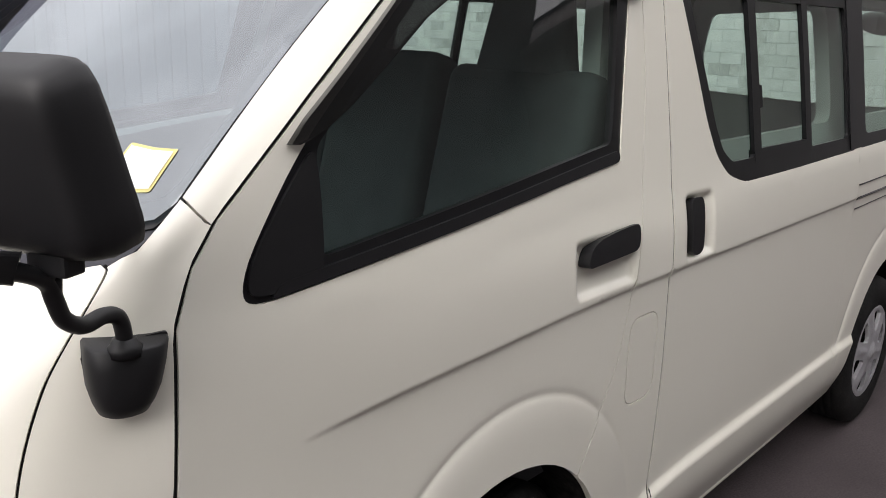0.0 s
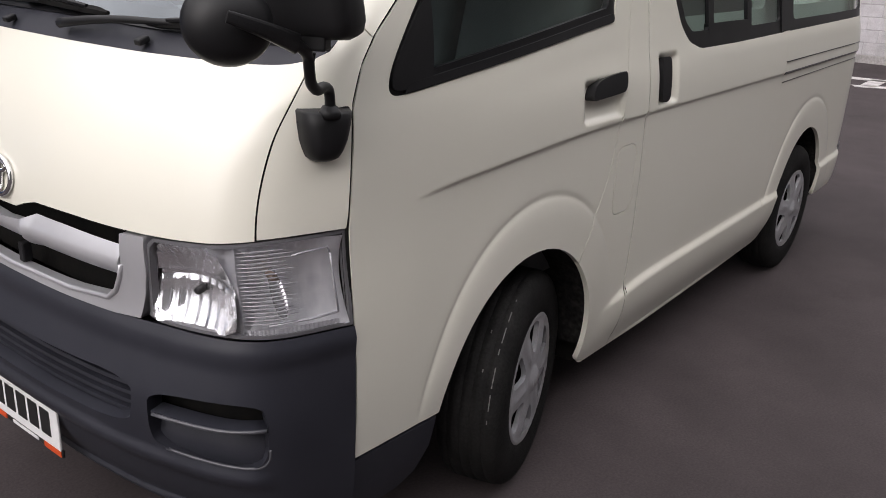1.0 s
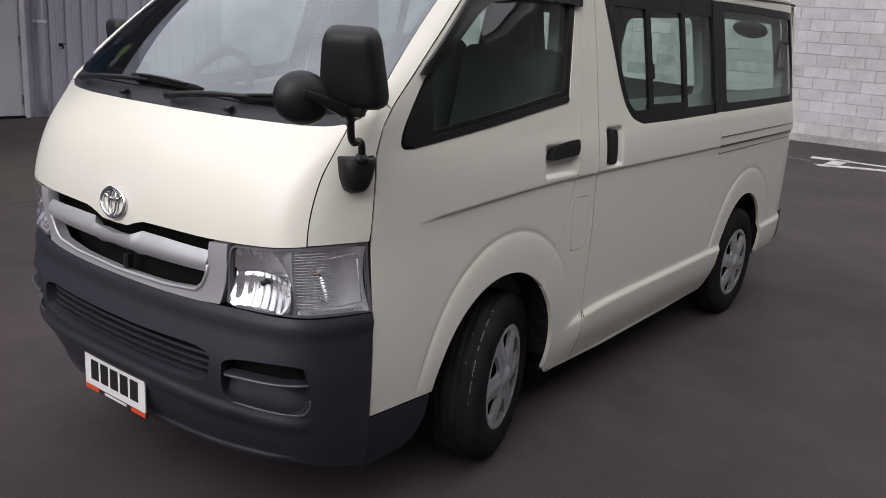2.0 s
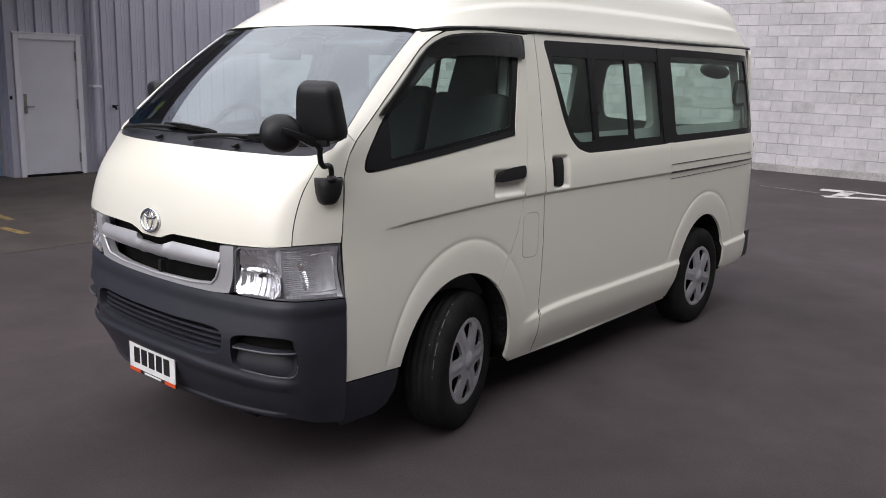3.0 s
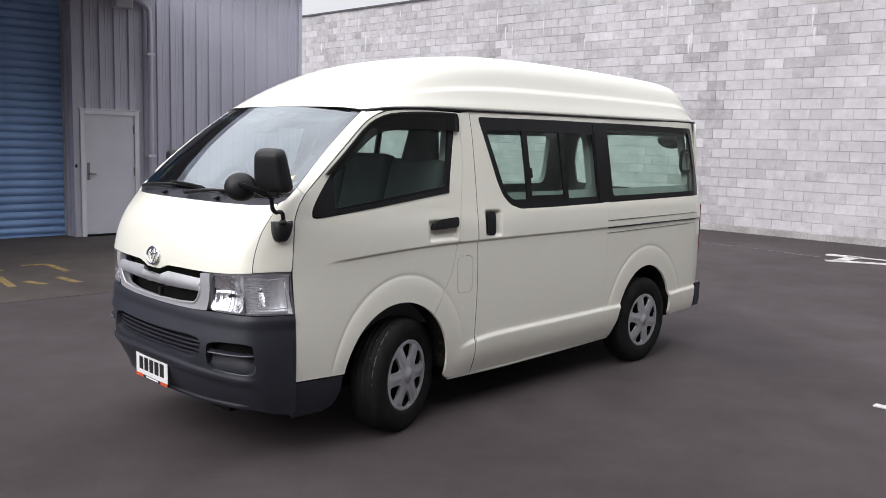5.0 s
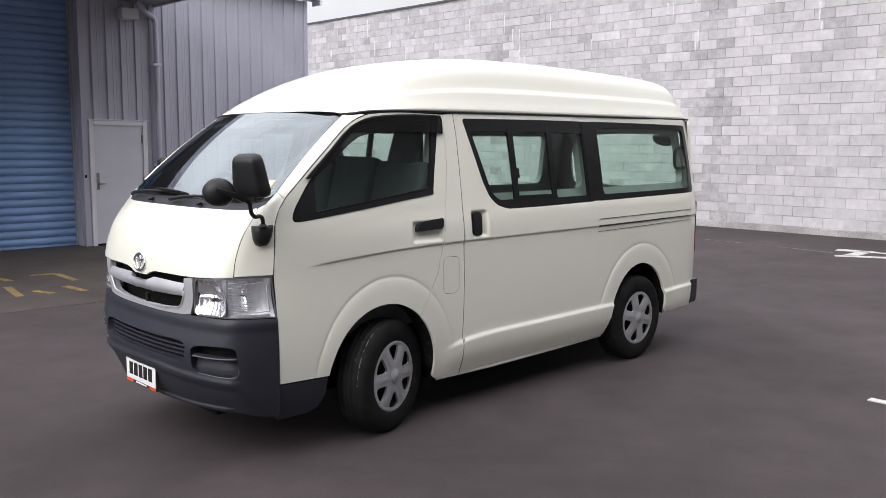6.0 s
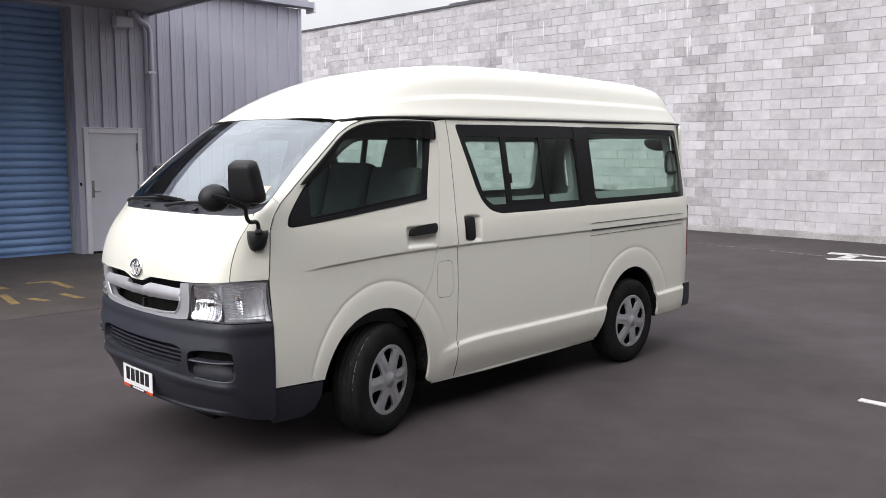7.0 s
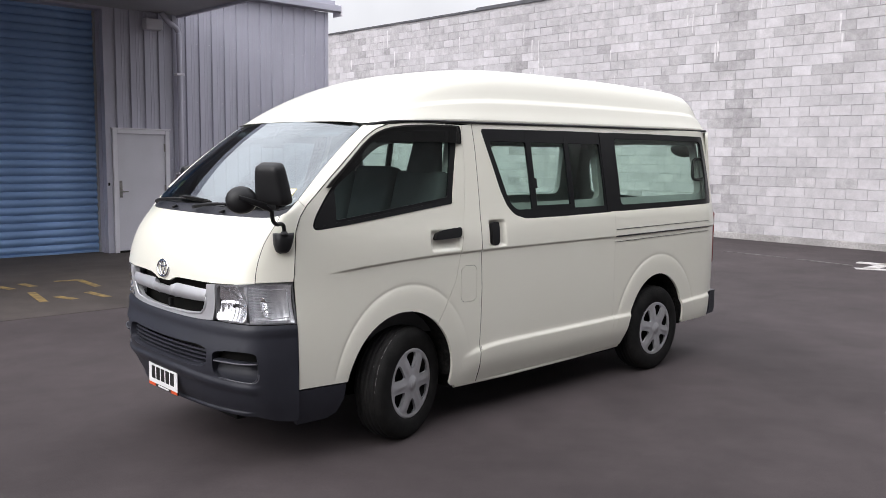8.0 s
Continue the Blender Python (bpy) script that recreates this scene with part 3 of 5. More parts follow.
for mirror in (False, True):
    out = (0, 1, 0) if mirror else (0, -1, 0)
    def flank(name, loop, holes, mat, deep=0.0, parent=van, step=0.03, lip=0.018, label="", extra=(), plain=False):
        return patch(name, loop, holes, skin(deep, mirror, plain), mat, parent, step, 1.0, lip, label, out, extra)
    fine = CREASES if not mirror else ()
    st = 0.026 if not mirror else 0.05
    door = flank("front_door", DOOR, [WIN_F], PAINT, step=st, extra=fine, label="closed cream front door")
    slider = flank("sliding_door" if not mirror else "side_panel", SLIDER, [WIN_S], PAINT, step=st, extra=fine)
    flank("centre_pillar_panel", PILLAR, [] if mirror else [LID], PAINT, step=st, extra=fine)
    quarter = flank("rear_quarter_panel", QUARTER, [WIN_Q], PAINT, step=st, extra=fine)
    if not mirror:
        flank("fuel_flap", shrunk(LID, 0.0034), [], PAINT, step=0.03)
    shell = [(-0.740, 0.395), (-0.752, 0.437), (-0.778, 0.70), (-0.796, 1.008), (-0.781, 1.265), (-0.748, 1.352), (-0.702, 1.415), (-0.52, 1.572), (-0.26, 1.782), (-0.18, 1.826), (-0.08, 1.852), (0.18, 1.869), (0.6, 1.876), (3.45, 1.903), (3.49, 1.40), (3.48, 0.55), (3.36, 0.38), (2.96, 0.37),
             *arc(2.565, 0.335, 0.391, 0.446, 4, 172), (2.12, 0.30), (0.385, 0.29), *arc(-0.05, 0.335, 0.411, 0.446, -4, 168), (-0.46, 0.395)]
    # near-black sheet under the skin puts shade into the panel gaps
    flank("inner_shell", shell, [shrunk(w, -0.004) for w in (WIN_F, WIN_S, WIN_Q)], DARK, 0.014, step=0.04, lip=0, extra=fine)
    flank("cabin_trim", [(-0.62, 0.82), (-0.60, 1.36), (-0.2, 1.74), (0.2, 1.85), (3.40, 1.87), (3.44, 0.82)], [shrunk(WIN_F, -0.012), TRIM_S, TRIM_FAR if mirror else TRIM_Q], CABIN, 0.075, step=0.06, lip=0.05)
    # front door window
    frame_f = flank("window_frame", WIN_F, [GLASS_F], BLACK, 0.004, door, 0.04, 0.02, "black rubber and painted frame")
    flank("window_glass", shrunk(GLASS_F, -0.006), [], GLASS, 0.013, door, 0.08, 0.0)
    flank("weather_strip", fillet([(-0.62, 1.279), (-0.321, 1.310), (0.099, 1.359), (0.346, 1.387), (0.348, 1.412), (0.09, 1.380), (-0.33, 1.330), (-0.60, 1.300)], 0.011), [], MATT, -0.004, door, 0.04, 0.012)
    flank("quarter_trim", rounded([(-0.66, 1.30), (-0.64, 1.284), (-0.53, 1.29), (-0.519, 1.30), (-0.513, 1.48), (-0.53, 1.485), (-0.635, 1.36)], 2), [], MATT, -0.003, door, 0.03, 0.01)
    flank("weather_shield", rounded([(-0.575, 1.500), (-0.40, 1.640), (-0.25, 1.766), (-0.15, 1.816), (-0.04, 1.842), (0.18, 1.858), (0.44, 1.860), (0.482, 1.855), (0.476, 1.752), (0.462, 1.746),
          (0.435, 1.752), (0.165, 1.757), (-0.10, 1.742), (-0.21, 1.712), (-0.37, 1.600), (-0.47, 1.532), (-0.545, 1.496)], 1), [], SMOKE, -0.016, door, 0.03, 0.014, "smoked plastic wind deflector")
    if not mirror:
        flank("door_handle", fillet([(0.178, 1.176), (0.192, 1.214), (0.232, 1.232), (0.31, 1.240), (0.401, 1.245), (0.399, 1.205), (0.386, 1.184), (0.30, 1.180)], 0.018), [], MATT, -0.012, door, 0.012, 0.03, "black plastic handle", (), True)
        flank("sliding_handle", fillet([(0.672, 1.128), (0.674, 1.250), (0.690, 1.264), (0.738, 1.262), (0.742, 1.240), (0.736, 1.128), (0.718, 1.116), (0.690, 1.116)], 0.016), [], MATT, -0.004, slider, 0.012, 0.026, "black plastic handle", (), True)
        # raised black strips stand in for the shade of the rail grooves
        for lo, hi, w in (((1.992, 1.150), (3.31, 1.163), 0.0020), ((1.992, 1.097), (3.30, 1.111), 0.0050), ((1.990, 1.058), (3.305, 1.077), 0.0013)):
            flank("rail_groove", [(lo[0], lo[1] - w), (hi[0], hi[1] - w * 0.6), (hi[0], hi[1] + w * 0.6), (lo[0], lo[1] + w)], [], BLACK, -0.0032, quarter, 0.05, 0.004)
    # side windows
    flank("window_frame", WIN_S, PANES, BLACK, 0.003, slider, 0.05, 0.012, "black window band")
    for p in PANES:
        flank("window_glass", shrunk(p, -0.006), [], GLASS, 0.012, slider, 0.12, 0.0)
    flank("slider_stile", [(1.086, 1.315), (1.136, 1.315), (1.136, 1.83), (1.086, 1.83)], [], BLACK, 0.002, slider, 0.05, 0.014)
    flank("slider_stile", [(1.490, 1.315), (1.536, 1.315), (1.536, 1.83), (1.490, 1.83)], [], BLACK, 0.002, slider, 0.05, 0.014)
    flank("slider_rail", [(1.09, 1.318), (1.49, 1.318), (1.49, 1.352), (1.09, 1.352)], [], BLACK, 0.0015, slider, 0.05, 0.02)
    flank("window_latch", [(1.136, 1.465), (1.160, 1.468), (1.160, 1.530), (1.136, 1.533)], [], MATT, 0.004, slider, 0.02, 0.02)
    flank("window_frame", WIN_Q, [PANE_Q], BLACK, 0.003, quarter, 0.05, 0.012, "black window band")
    flank("window_glass", shrunk(PANE_Q, -0.006), [], GLASS, 0.012, quarter, 0.12, 0.0)
    flank("pillar_band", [(1.905, 1.284), (2.06, 1.285), (2.06, 1.856), (1.905, 1.855)], [], BLACK, -0.0015, quarter, 0.06, 0.006)
    # bumper return below the door
    flank("bumper_return", [(-0.762, 0.428), (-0.455, 0.417), (-0.462, 0.33), (-0.50, 0.26), (-0.56, 0.235), (-0.752, 0.235)], [], BUMPER, 0.0, van, 0.03, 0.03)
    part("sill_flange", tube([(x, 2 * MID - y if mirror else y, z) for x, y, z in ((0.405, 0.076, 0.243), (0.9, 0.074, 0.236), (1.6, 0.074, 0.244), (2.13, 0.076, 0.254))], 0.012, 8), PAINT, van)
    # wheel housings
    for cx, cz, a, b in (ARCH_F, ARCH_R):
        verts, faces, n = [], [], 20
        for k in range(n + 1):
            t = radians(-2 + 172 * k / n)
            for y in (0.0, 0.20, 0.42):
                x, z = cx + (a + 0.006) * math.cos(t), cz + (b + 0.004) * math.sin(t)
                y = y or side_y(x, z) + 0.012
                verts.append((x, 2 * MID - y if mirror else y, z))
        for k in range(n):
            for j in range(2):
                faces.append((3 * k + j, 3 * k + j + 1, 3 * k + j + 4, 3 * k + j + 3))
        hang("wheel_housing", mesh_of("wheel_housing", verts, faces, LINING), van)
    y0, y1 = (0.40, 0.44) if not mirror else (2 * MID - 0.44, 2 * MID - 0.40)
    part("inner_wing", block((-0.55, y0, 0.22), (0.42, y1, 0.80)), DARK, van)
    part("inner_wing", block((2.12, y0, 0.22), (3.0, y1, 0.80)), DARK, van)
    part("roof_seam", tube(spline([(x, 2 * MID - y if mirror else y, z) for x, y, z in ((-0.215, 0.172, 1.838), (-0.08, 0.147, 1.862), (0.18, 0.143, 1.876), (0.6, 0.143, 1.882), (1.6, 0.146, 1.894), (2.6, 0.148, 1.903), (3.45, 0.170, 1.911))], 6), 0.009, 8), BLACK, van)

# front skin: wings and screen pillars run along the door's front edge with an even gap
EDGE = DOOR[:12]


def beside_door(z, gap=0.0066):
    for (x0, z0), (x1, z1) in zip(EDGE, EDGE[1:]):
        if z0 <= z <= z1:
            d = Vector((x1 - x0, z1 - z0)).normalized()
            x = x0 + (x1 - x0) * (z - z0) / (z1 - z0)
            return x - gap * d.y, z + gap * d.x
    return x1, z1


def flush(s, v):
    """The front chart, drawn on to the flank near its edge."""
    a = abs(s)
    p = nose(s, v)
    f = ease(0.84, 0.99, a)
    if f > 0 and v > 4.0:
        e = nose(math.copysign(0.99, s), v)
        x, z = beside_door(e.z)
        y = side_y(x, z) + 0.0005
        q = Vector((x, y if s > 0 else 2 * MID - y, z))
        p = p + (q - e) * f * ease(4.0, 4.06, v)
    return p


HOOD = [(p.x, p.y) for p in spline([(0.787, 4.02, 0), (0.777, 4.5, 0), (0.769, 5.0, 0), (0.766, 5.4, 0), (0.755, 5.8, 0), (0.735, 5.94, 0)], 6)]
edge = [(0.0, 3.83), (0.07, 3.84), (0.11, 3.92), (0.16, 3.985), (0.30, 4.0), (0.50, 4.0), (0.62, 4.005)]
hood_loop = edge + HOOD + [(0.45, 5.975), (0.2, 5.975)] 
hood_loop = hood_loop + [(-s, v) for s, v in hood_loop[::-1] if s > 0]
hood = patch("bonnet", hood_loop, [], face(), PAINT, van, 0.03, 0.2, 0.015, "cream bonnet", (-1, 0, 0))
for sgn in (1, -1):
    q = lambda pts: [(sgn * s, v) for s, v in pts]
    patch("front_wing", q([(s + 0.0046, max(v, 4.03)) for s, v in HOOD[:-3]] + [(0.766, 5.955), (0.792, 6.0), (0.806, 6.05), (0.816, 6.108), (0.90, 6.052), (0.99, 5.997), (0.99, 5.5), (0.99, 5.0), (0.99, 4.035)]), [], flush, PAINT, van, 0.025, 0.2, 0.014, "", (-1, -sgn, 0))
    patch("windscreen_pillar", q([(0.818, 6.113), (0.90, 6.057), (0.99, 6.002), (0.99, 6.4), (0.99, 6.8), (0.99, 6.97), (0.9, 7.0), (0.81, 6.99), (0.815, 6.6), (0.82, 6.2)]), [], flush, PAINT, van, 0.03, 0.75, 0.014, "", (-1, -sgn, 0.5))
part("pillar_bead", tube([nose(-0.823, v) + nose_normal(-0.823, v) * 0.004 for v in np.arange(6.13, 6.975, 0.04)], 0.0065, 10), PAINT, van, "", True)
# dark tubes laid in the door gaps in place of their shade
for pts, depth, r in (([beside_door(z, 0.0033) for z in np.arange(0.445, 1.846, 0.02)], 0.0055, 0.0038), ([(x - 0.0031, z) for x, z in resample(SLIDER[:8], 0.03)[:-45]], 0.0042, 0.0031)):
    part("door_seal", tube([(x, side_y(x, z) + depth, z) for x, z in pts], r, 8), DARK, van, "", True)
glass_loop = [(0.0, 6.095), (0.4, 6.09), (0.70, 6.075), (0.785, 6.07), (0.812, 6.10), (0.815, 6.4), (0.81, 6.7), (0.805, 6.975), (0.5, 6.99), (0.0, 6.992)]
glass_loop = glass_loop + [(-s, v) for s, v in glass_loop[::-1] if s > 0]
screen = patch("windscreen", glass_loop, [], face(-0.001), SCREEN, van, 0.06, 0.75, 0.0, "clear windscreen reflecting a grey sky", (-1, 0, 0.5))
inner = [(0.0, 6.15), (0.4, 6.145), (0.70, 6.125), (0.765, 6.13), (0.782, 6.16), (0.785, 6.4), (0.782, 6.7), (0.778, 6.945), (0.5, 6.965), (0.0, 6.97)]
inner = inner + [(-s, v) for s, v in inner[::-1] if s > 0]
patch("windscreen_border", shrunk(glass_loop, -0.012, 0.75), [inner], face(0.004), BLACK, screen, 0.06, 0.75, 0.01, "black edge band", (-1, 0, 0.5))
# likewise a dark tube for the shade between bonnet and wing
for sgn in (1, -1):
    part("bonnet_seal", tube([nose(sgn * (s + 0.0023), v) - nose_normal(sgn * s, v) * 0.006 for s, v in HOOD], 0.0032, 8), DARK, hood, "", True)
cowl_loop = [(0.0, 5.95), (0.45, 5.95), (0.735, 5.90), (0.77, 5.98), (0.80, 6.05), (0.81, 6.10), (0.7, 6.10), (0.4, 6.115), (0.0, 6.12)]
cowl_loop = cowl_loop + [(-s, v) for s, v in cowl_loop[::-1] if s > 0]
cowl = patch("cowl_panel", cowl_loop, [], face(0.008), BUMPER, van, 0.03, 0.4, 0.02, "black plastic scuttle panel", (-1, 0, 0.5))
for s in (0.36, -0.16):
    p = nose(s, 6.02)
    part("washer_jet", turned(block((-0.012, -0.012, 0), (0.016, 0.012, 0.014), 0.004), Matrix.Translation(p) @ pose(0, 0, 0, 0, -20, 0)), MATT, cowl)
for s0, s1, v0, v1, a, b, w0, w1 in ((0.08, 0.46, 6.035, 6.085, 0.35, 0.72, 6.075, 6.105), (-0.58, -0.06, 6.035, 6.095, -0.18, 0.215, 6.105, 6.088)):
    arm = [(s0 + (s1 - s0) * k / 14, v0 + (v1 - v0) * k / 14, 0.012 + 0.014 * math.sin(math.pi * k / 14)) for k in range(15)]
    wiper = part("wiper", tube([nose(s, v) + nose_normal(s, v) * h for s, v, h in arm], [0.012 - 0.006 * k / 14 for k in range(15)], 8), MATT, van, "black wiper arm", True)
    blade = [(a + (b - a) * k / 12, w0 + (w1 - w0) * k / 12) for k in range(13)]
    part("wiper_blade", tube([nose(s, v) + nose_normal(s, v) * 0.012 for s, v in blade], [0.006] + [0.011] * 11 + [0.005], 6), RUBBER, wiper)
    part("blade_spring", tube([nose(s, v) + nose_normal(s, v) * (0.024 + 0.006 * math.sin(math.pi * k / 8)) for k, (s, v) in enumerate(blade[2:11])], 0.005, 6), MATT, wiper)

# bumper
top = [(0.0, 2.95), (0.25, 2.95), (0.45, 2.98), (0.55, 3.0), (0.8, 2.99), (0.995, 2.97)]
bump_loop = [(0.0, 0.42), (0.45, 0.42), (0.68, 0.38), (0.80, 0.22), (0.97, 0.12), (0.994, 0.3), (0.994, 1.1), (0.995, 2.0)] + top[::-1]
bump_loop = bump_loop + [(-s, v) for s, v in bump_loop[::-1] if s > 0]
INTAKE = rounded([(-0.47, 2.34), (-0.475, 2.0), (-0.455, 1.74), (-0.2, 1.72), (0.2, 1.72), (0.455, 1.74), (0.475, 2.0), (0.47, 2.34), (0.2, 2.30), (-0.2, 2.30)], 2)
FOG = rounded([(0.515, 2.22), (0.60, 2.30), (0.77, 2.31), (0.785, 2.1), (0.780, 1.70), (0.750, 1.48), (0.63, 1.50), (0.518, 1.57), (0.512, 1.80), (0.516, 2.0)], 2)


def shape(s, v):
    a = abs(s)
    c = 1.585 - 0.17 * ease(0.10, 0.85, a)
    d = -0.013 * ease(c - 0.34, c - 0.10, v) * (1 - ease(c - 0.05, c + 0.05, v)) * (1 - ease(0.72, 0.80, a))
    d -= 0.008 * ease(2.62, 2.82, v) * (1 - ease(2.86, 3.0, v))
    d -= 0.012 * (1 - ease(0.50, 0.545, v)) * (1 - ease(0.6, 0.72, a))
    return d


bumper = patch("front_bumper", bump_loop, [INTAKE, FOG, [(-s, v) for s, v in FOG][::-1]], face(0.0, shape), BUMPER, van, 0.022, 0.2, 0.045, "dark grey textured plastic bumper", (-1, 0, 0),
               [(s, v) for s in np.arange(-0.98, 0.99, 0.02) for v in (0.465, 0.58, 1.10, 1.18, 2.60, 2.66, 2.72, 2.78, 2.84, 2.88, 2.92)] + [(s, v) for s in np.arange(-0.82, 0.821, 0.009) for v in np.arange(1.26, 1.70, 0.036)] + [(s, v) for s in np.arange(-0.75, 0.751, 0.008) for v in (0.49, 0.508, 0.526, 0.544, 0.56)])
patch("intake_back", shrunk(INTAKE, -0.04, 0.2), [], face(0.055), DARK, bumper, 0.06, 0.2, 0, "", (-1, 0, 0))
for v in (1.80, 1.93, 2.06, 2.19):
    patch("intake_slat", [(-0.46, v + 0.03), (-0.46, v - 0.035), (0.0, v - 0.045), (0.46, v - 0.035), (0.46, v + 0.02), (0.0, v + 0.01)], [], face(0.028), BUMPER, bumper, 0.05, 0.2, 0.03, "", (-1, 0, 0))
for sgn in (1, -1):
    q = lambda pts: [(sgn * s, v) for s, v in pts]
    patch("fog_recess", shrunk(q(FOG), -0.03, 0.2), [], face(0.065), DARK, bumper, 0.05, 0.2, 0, "", (-1, 0, 0))
    patch("fog_ledge", q([(0.505, 1.46), (0.79, 1.40), (0.79, 1.93), (0.505, 1.93)]), [], face(0.020, lambda s, v: 0.036 * ease(1.58, 1.95, v)), BUMPER, bumper, 0.03, 0.2, 0, "", (-1, 0, 0))
    patch("fog_slat", q([(0.525, 1.975), (0.785, 1.965), (0.785, 2.005), (0.60, 2.025), (0.525, 2.03)]), [], face(-0.001), BUMPER, bumper, 0.03, 0.2, 0.04, "", (-1, 0, 0))
    # pale tubes paint the lit edges of slat and opening
    part("slat_edge", tube([nose(sgn * t, 2.0) + nose_normal(sgn * t, 2.0) * 0.003 for t in np.arange(0.53, 0.782, 0.025)], 0.0042, 8), SLAT, bumper, "", True)
    part("opening_edge", tube([nose(sgn * t, v) - nose_normal(sgn * t, v) * 0.002 for t, v in spline2(((0.540, 1.545), (0.63, 1.515), (0.70, 1.50), (0.752, 1.505), (0.776, 1.60), (0.783, 1.74)))], 0.0036, 8), SLAT, bumper, "", True)

# grille
grille = patch("grille_back", [(-0.52, 2.96), (0.52, 2.96), (0.52, 4.02), (-0.52, 4.02)], [], face(0.075), DARK, van, 0.06, 0.2, 0.0, "dark grille opening", (-1, 0, 0))
frame_loop = [(0.0, 2.945), (0.25, 2.955), (0.40, 2.975), (0.482, 3.01), (0.505, 3.30), (0.521, 3.60), (0.525, 3.97), (0.455, 3.95), (0.445, 3.55), (0.415, 3.26), (0.385, 3.14), (0.25, 3.075), (0.0, 3.045)]
frame_loop = frame_loop + [(-s, v) for s, v in frame_loop[::-1] if s > 0]
part("frame_bead", tube([nose(s, v) - nose_normal(s, v) * -0.004 for s, v in [(-a, b) for a, b in ((0.447, 3.60), (0.437, 3.45), (0.415, 3.26), (0.385, 3.14), (0.25, 3.075))] + [(0.0, 3.045), (0.25, 3.075), (0.385, 3.14), (0.415, 3.26), (0.437, 3.45), (0.447, 3.60)]], 0.0065, 8), SILVER, grille, "", True)
patch("grille_frame", frame_loop, [], face(-0.004), SILVER, grille, 0.011, 0.2, 0.035, "silver grille surround", (-1, 0, 0))
bar_loop = [(0.0, 3.36), (0.2, 3.40), (0.44, 3.47), (0.452, 3.79), (0.25, 3.80), (0.135, 3.80), (0.085, 3.70), (0.0, 3.66)]
bar_loop = bar_loop + [(-s, v) for s, v in bar_loop[::-1] if s > 0]
patch("grille_bar", bar_loop, [], face(0.022, lambda s, v: -0.034 * max(0.0, 1 - ((v - 3.60) / 0.23) ** 2) - 0.010 * math.exp(-((abs(s) - 0.105) / 0.013) ** 2)), SILVER, grille, 0.016, 0.2, 0.03, "silver crossbar", (-1, 0, 0))
part("bonnet_catch", turned(block((-0.012, -0.012, -0.025), (0.012, 0.012, 0.025), 0.004), Matrix.Translation(nose(0.02, 3.18) + Vector((0.02, 0, 0)))), MATT, grille)

# badge: an oval ring with two plain ovals
c, n = nose(0.0, 4.16), nose_normal(0.0, 4.16)
base = Matrix.Translation(c) @ n.to_track_quat("Z", "Y").to_matrix().to_4x4()
def oval(rx, ry, cx=0.0, cy=0.0, h=0.006, w=0.0065):
    return turned(tube([(cx + rx * math.cos(2 * math.pi * k / 40), cy + ry * math.sin(2 * math.pi * k / 40), h) for k in range(41)], w, 8, False), base)
badge = part("badge", oval(0.066, 0.046), CHROME, hood, "chrome oval badge", True)
part("badge_oval", oval(0.020, 0.040, 0, 0, 0.006, 0.0055), CHROME, badge, "", True)
part("badge_oval", oval(0.042, 0.014, 0, 0.024, 0.006, 0.0055), CHROME, badge, "", True)

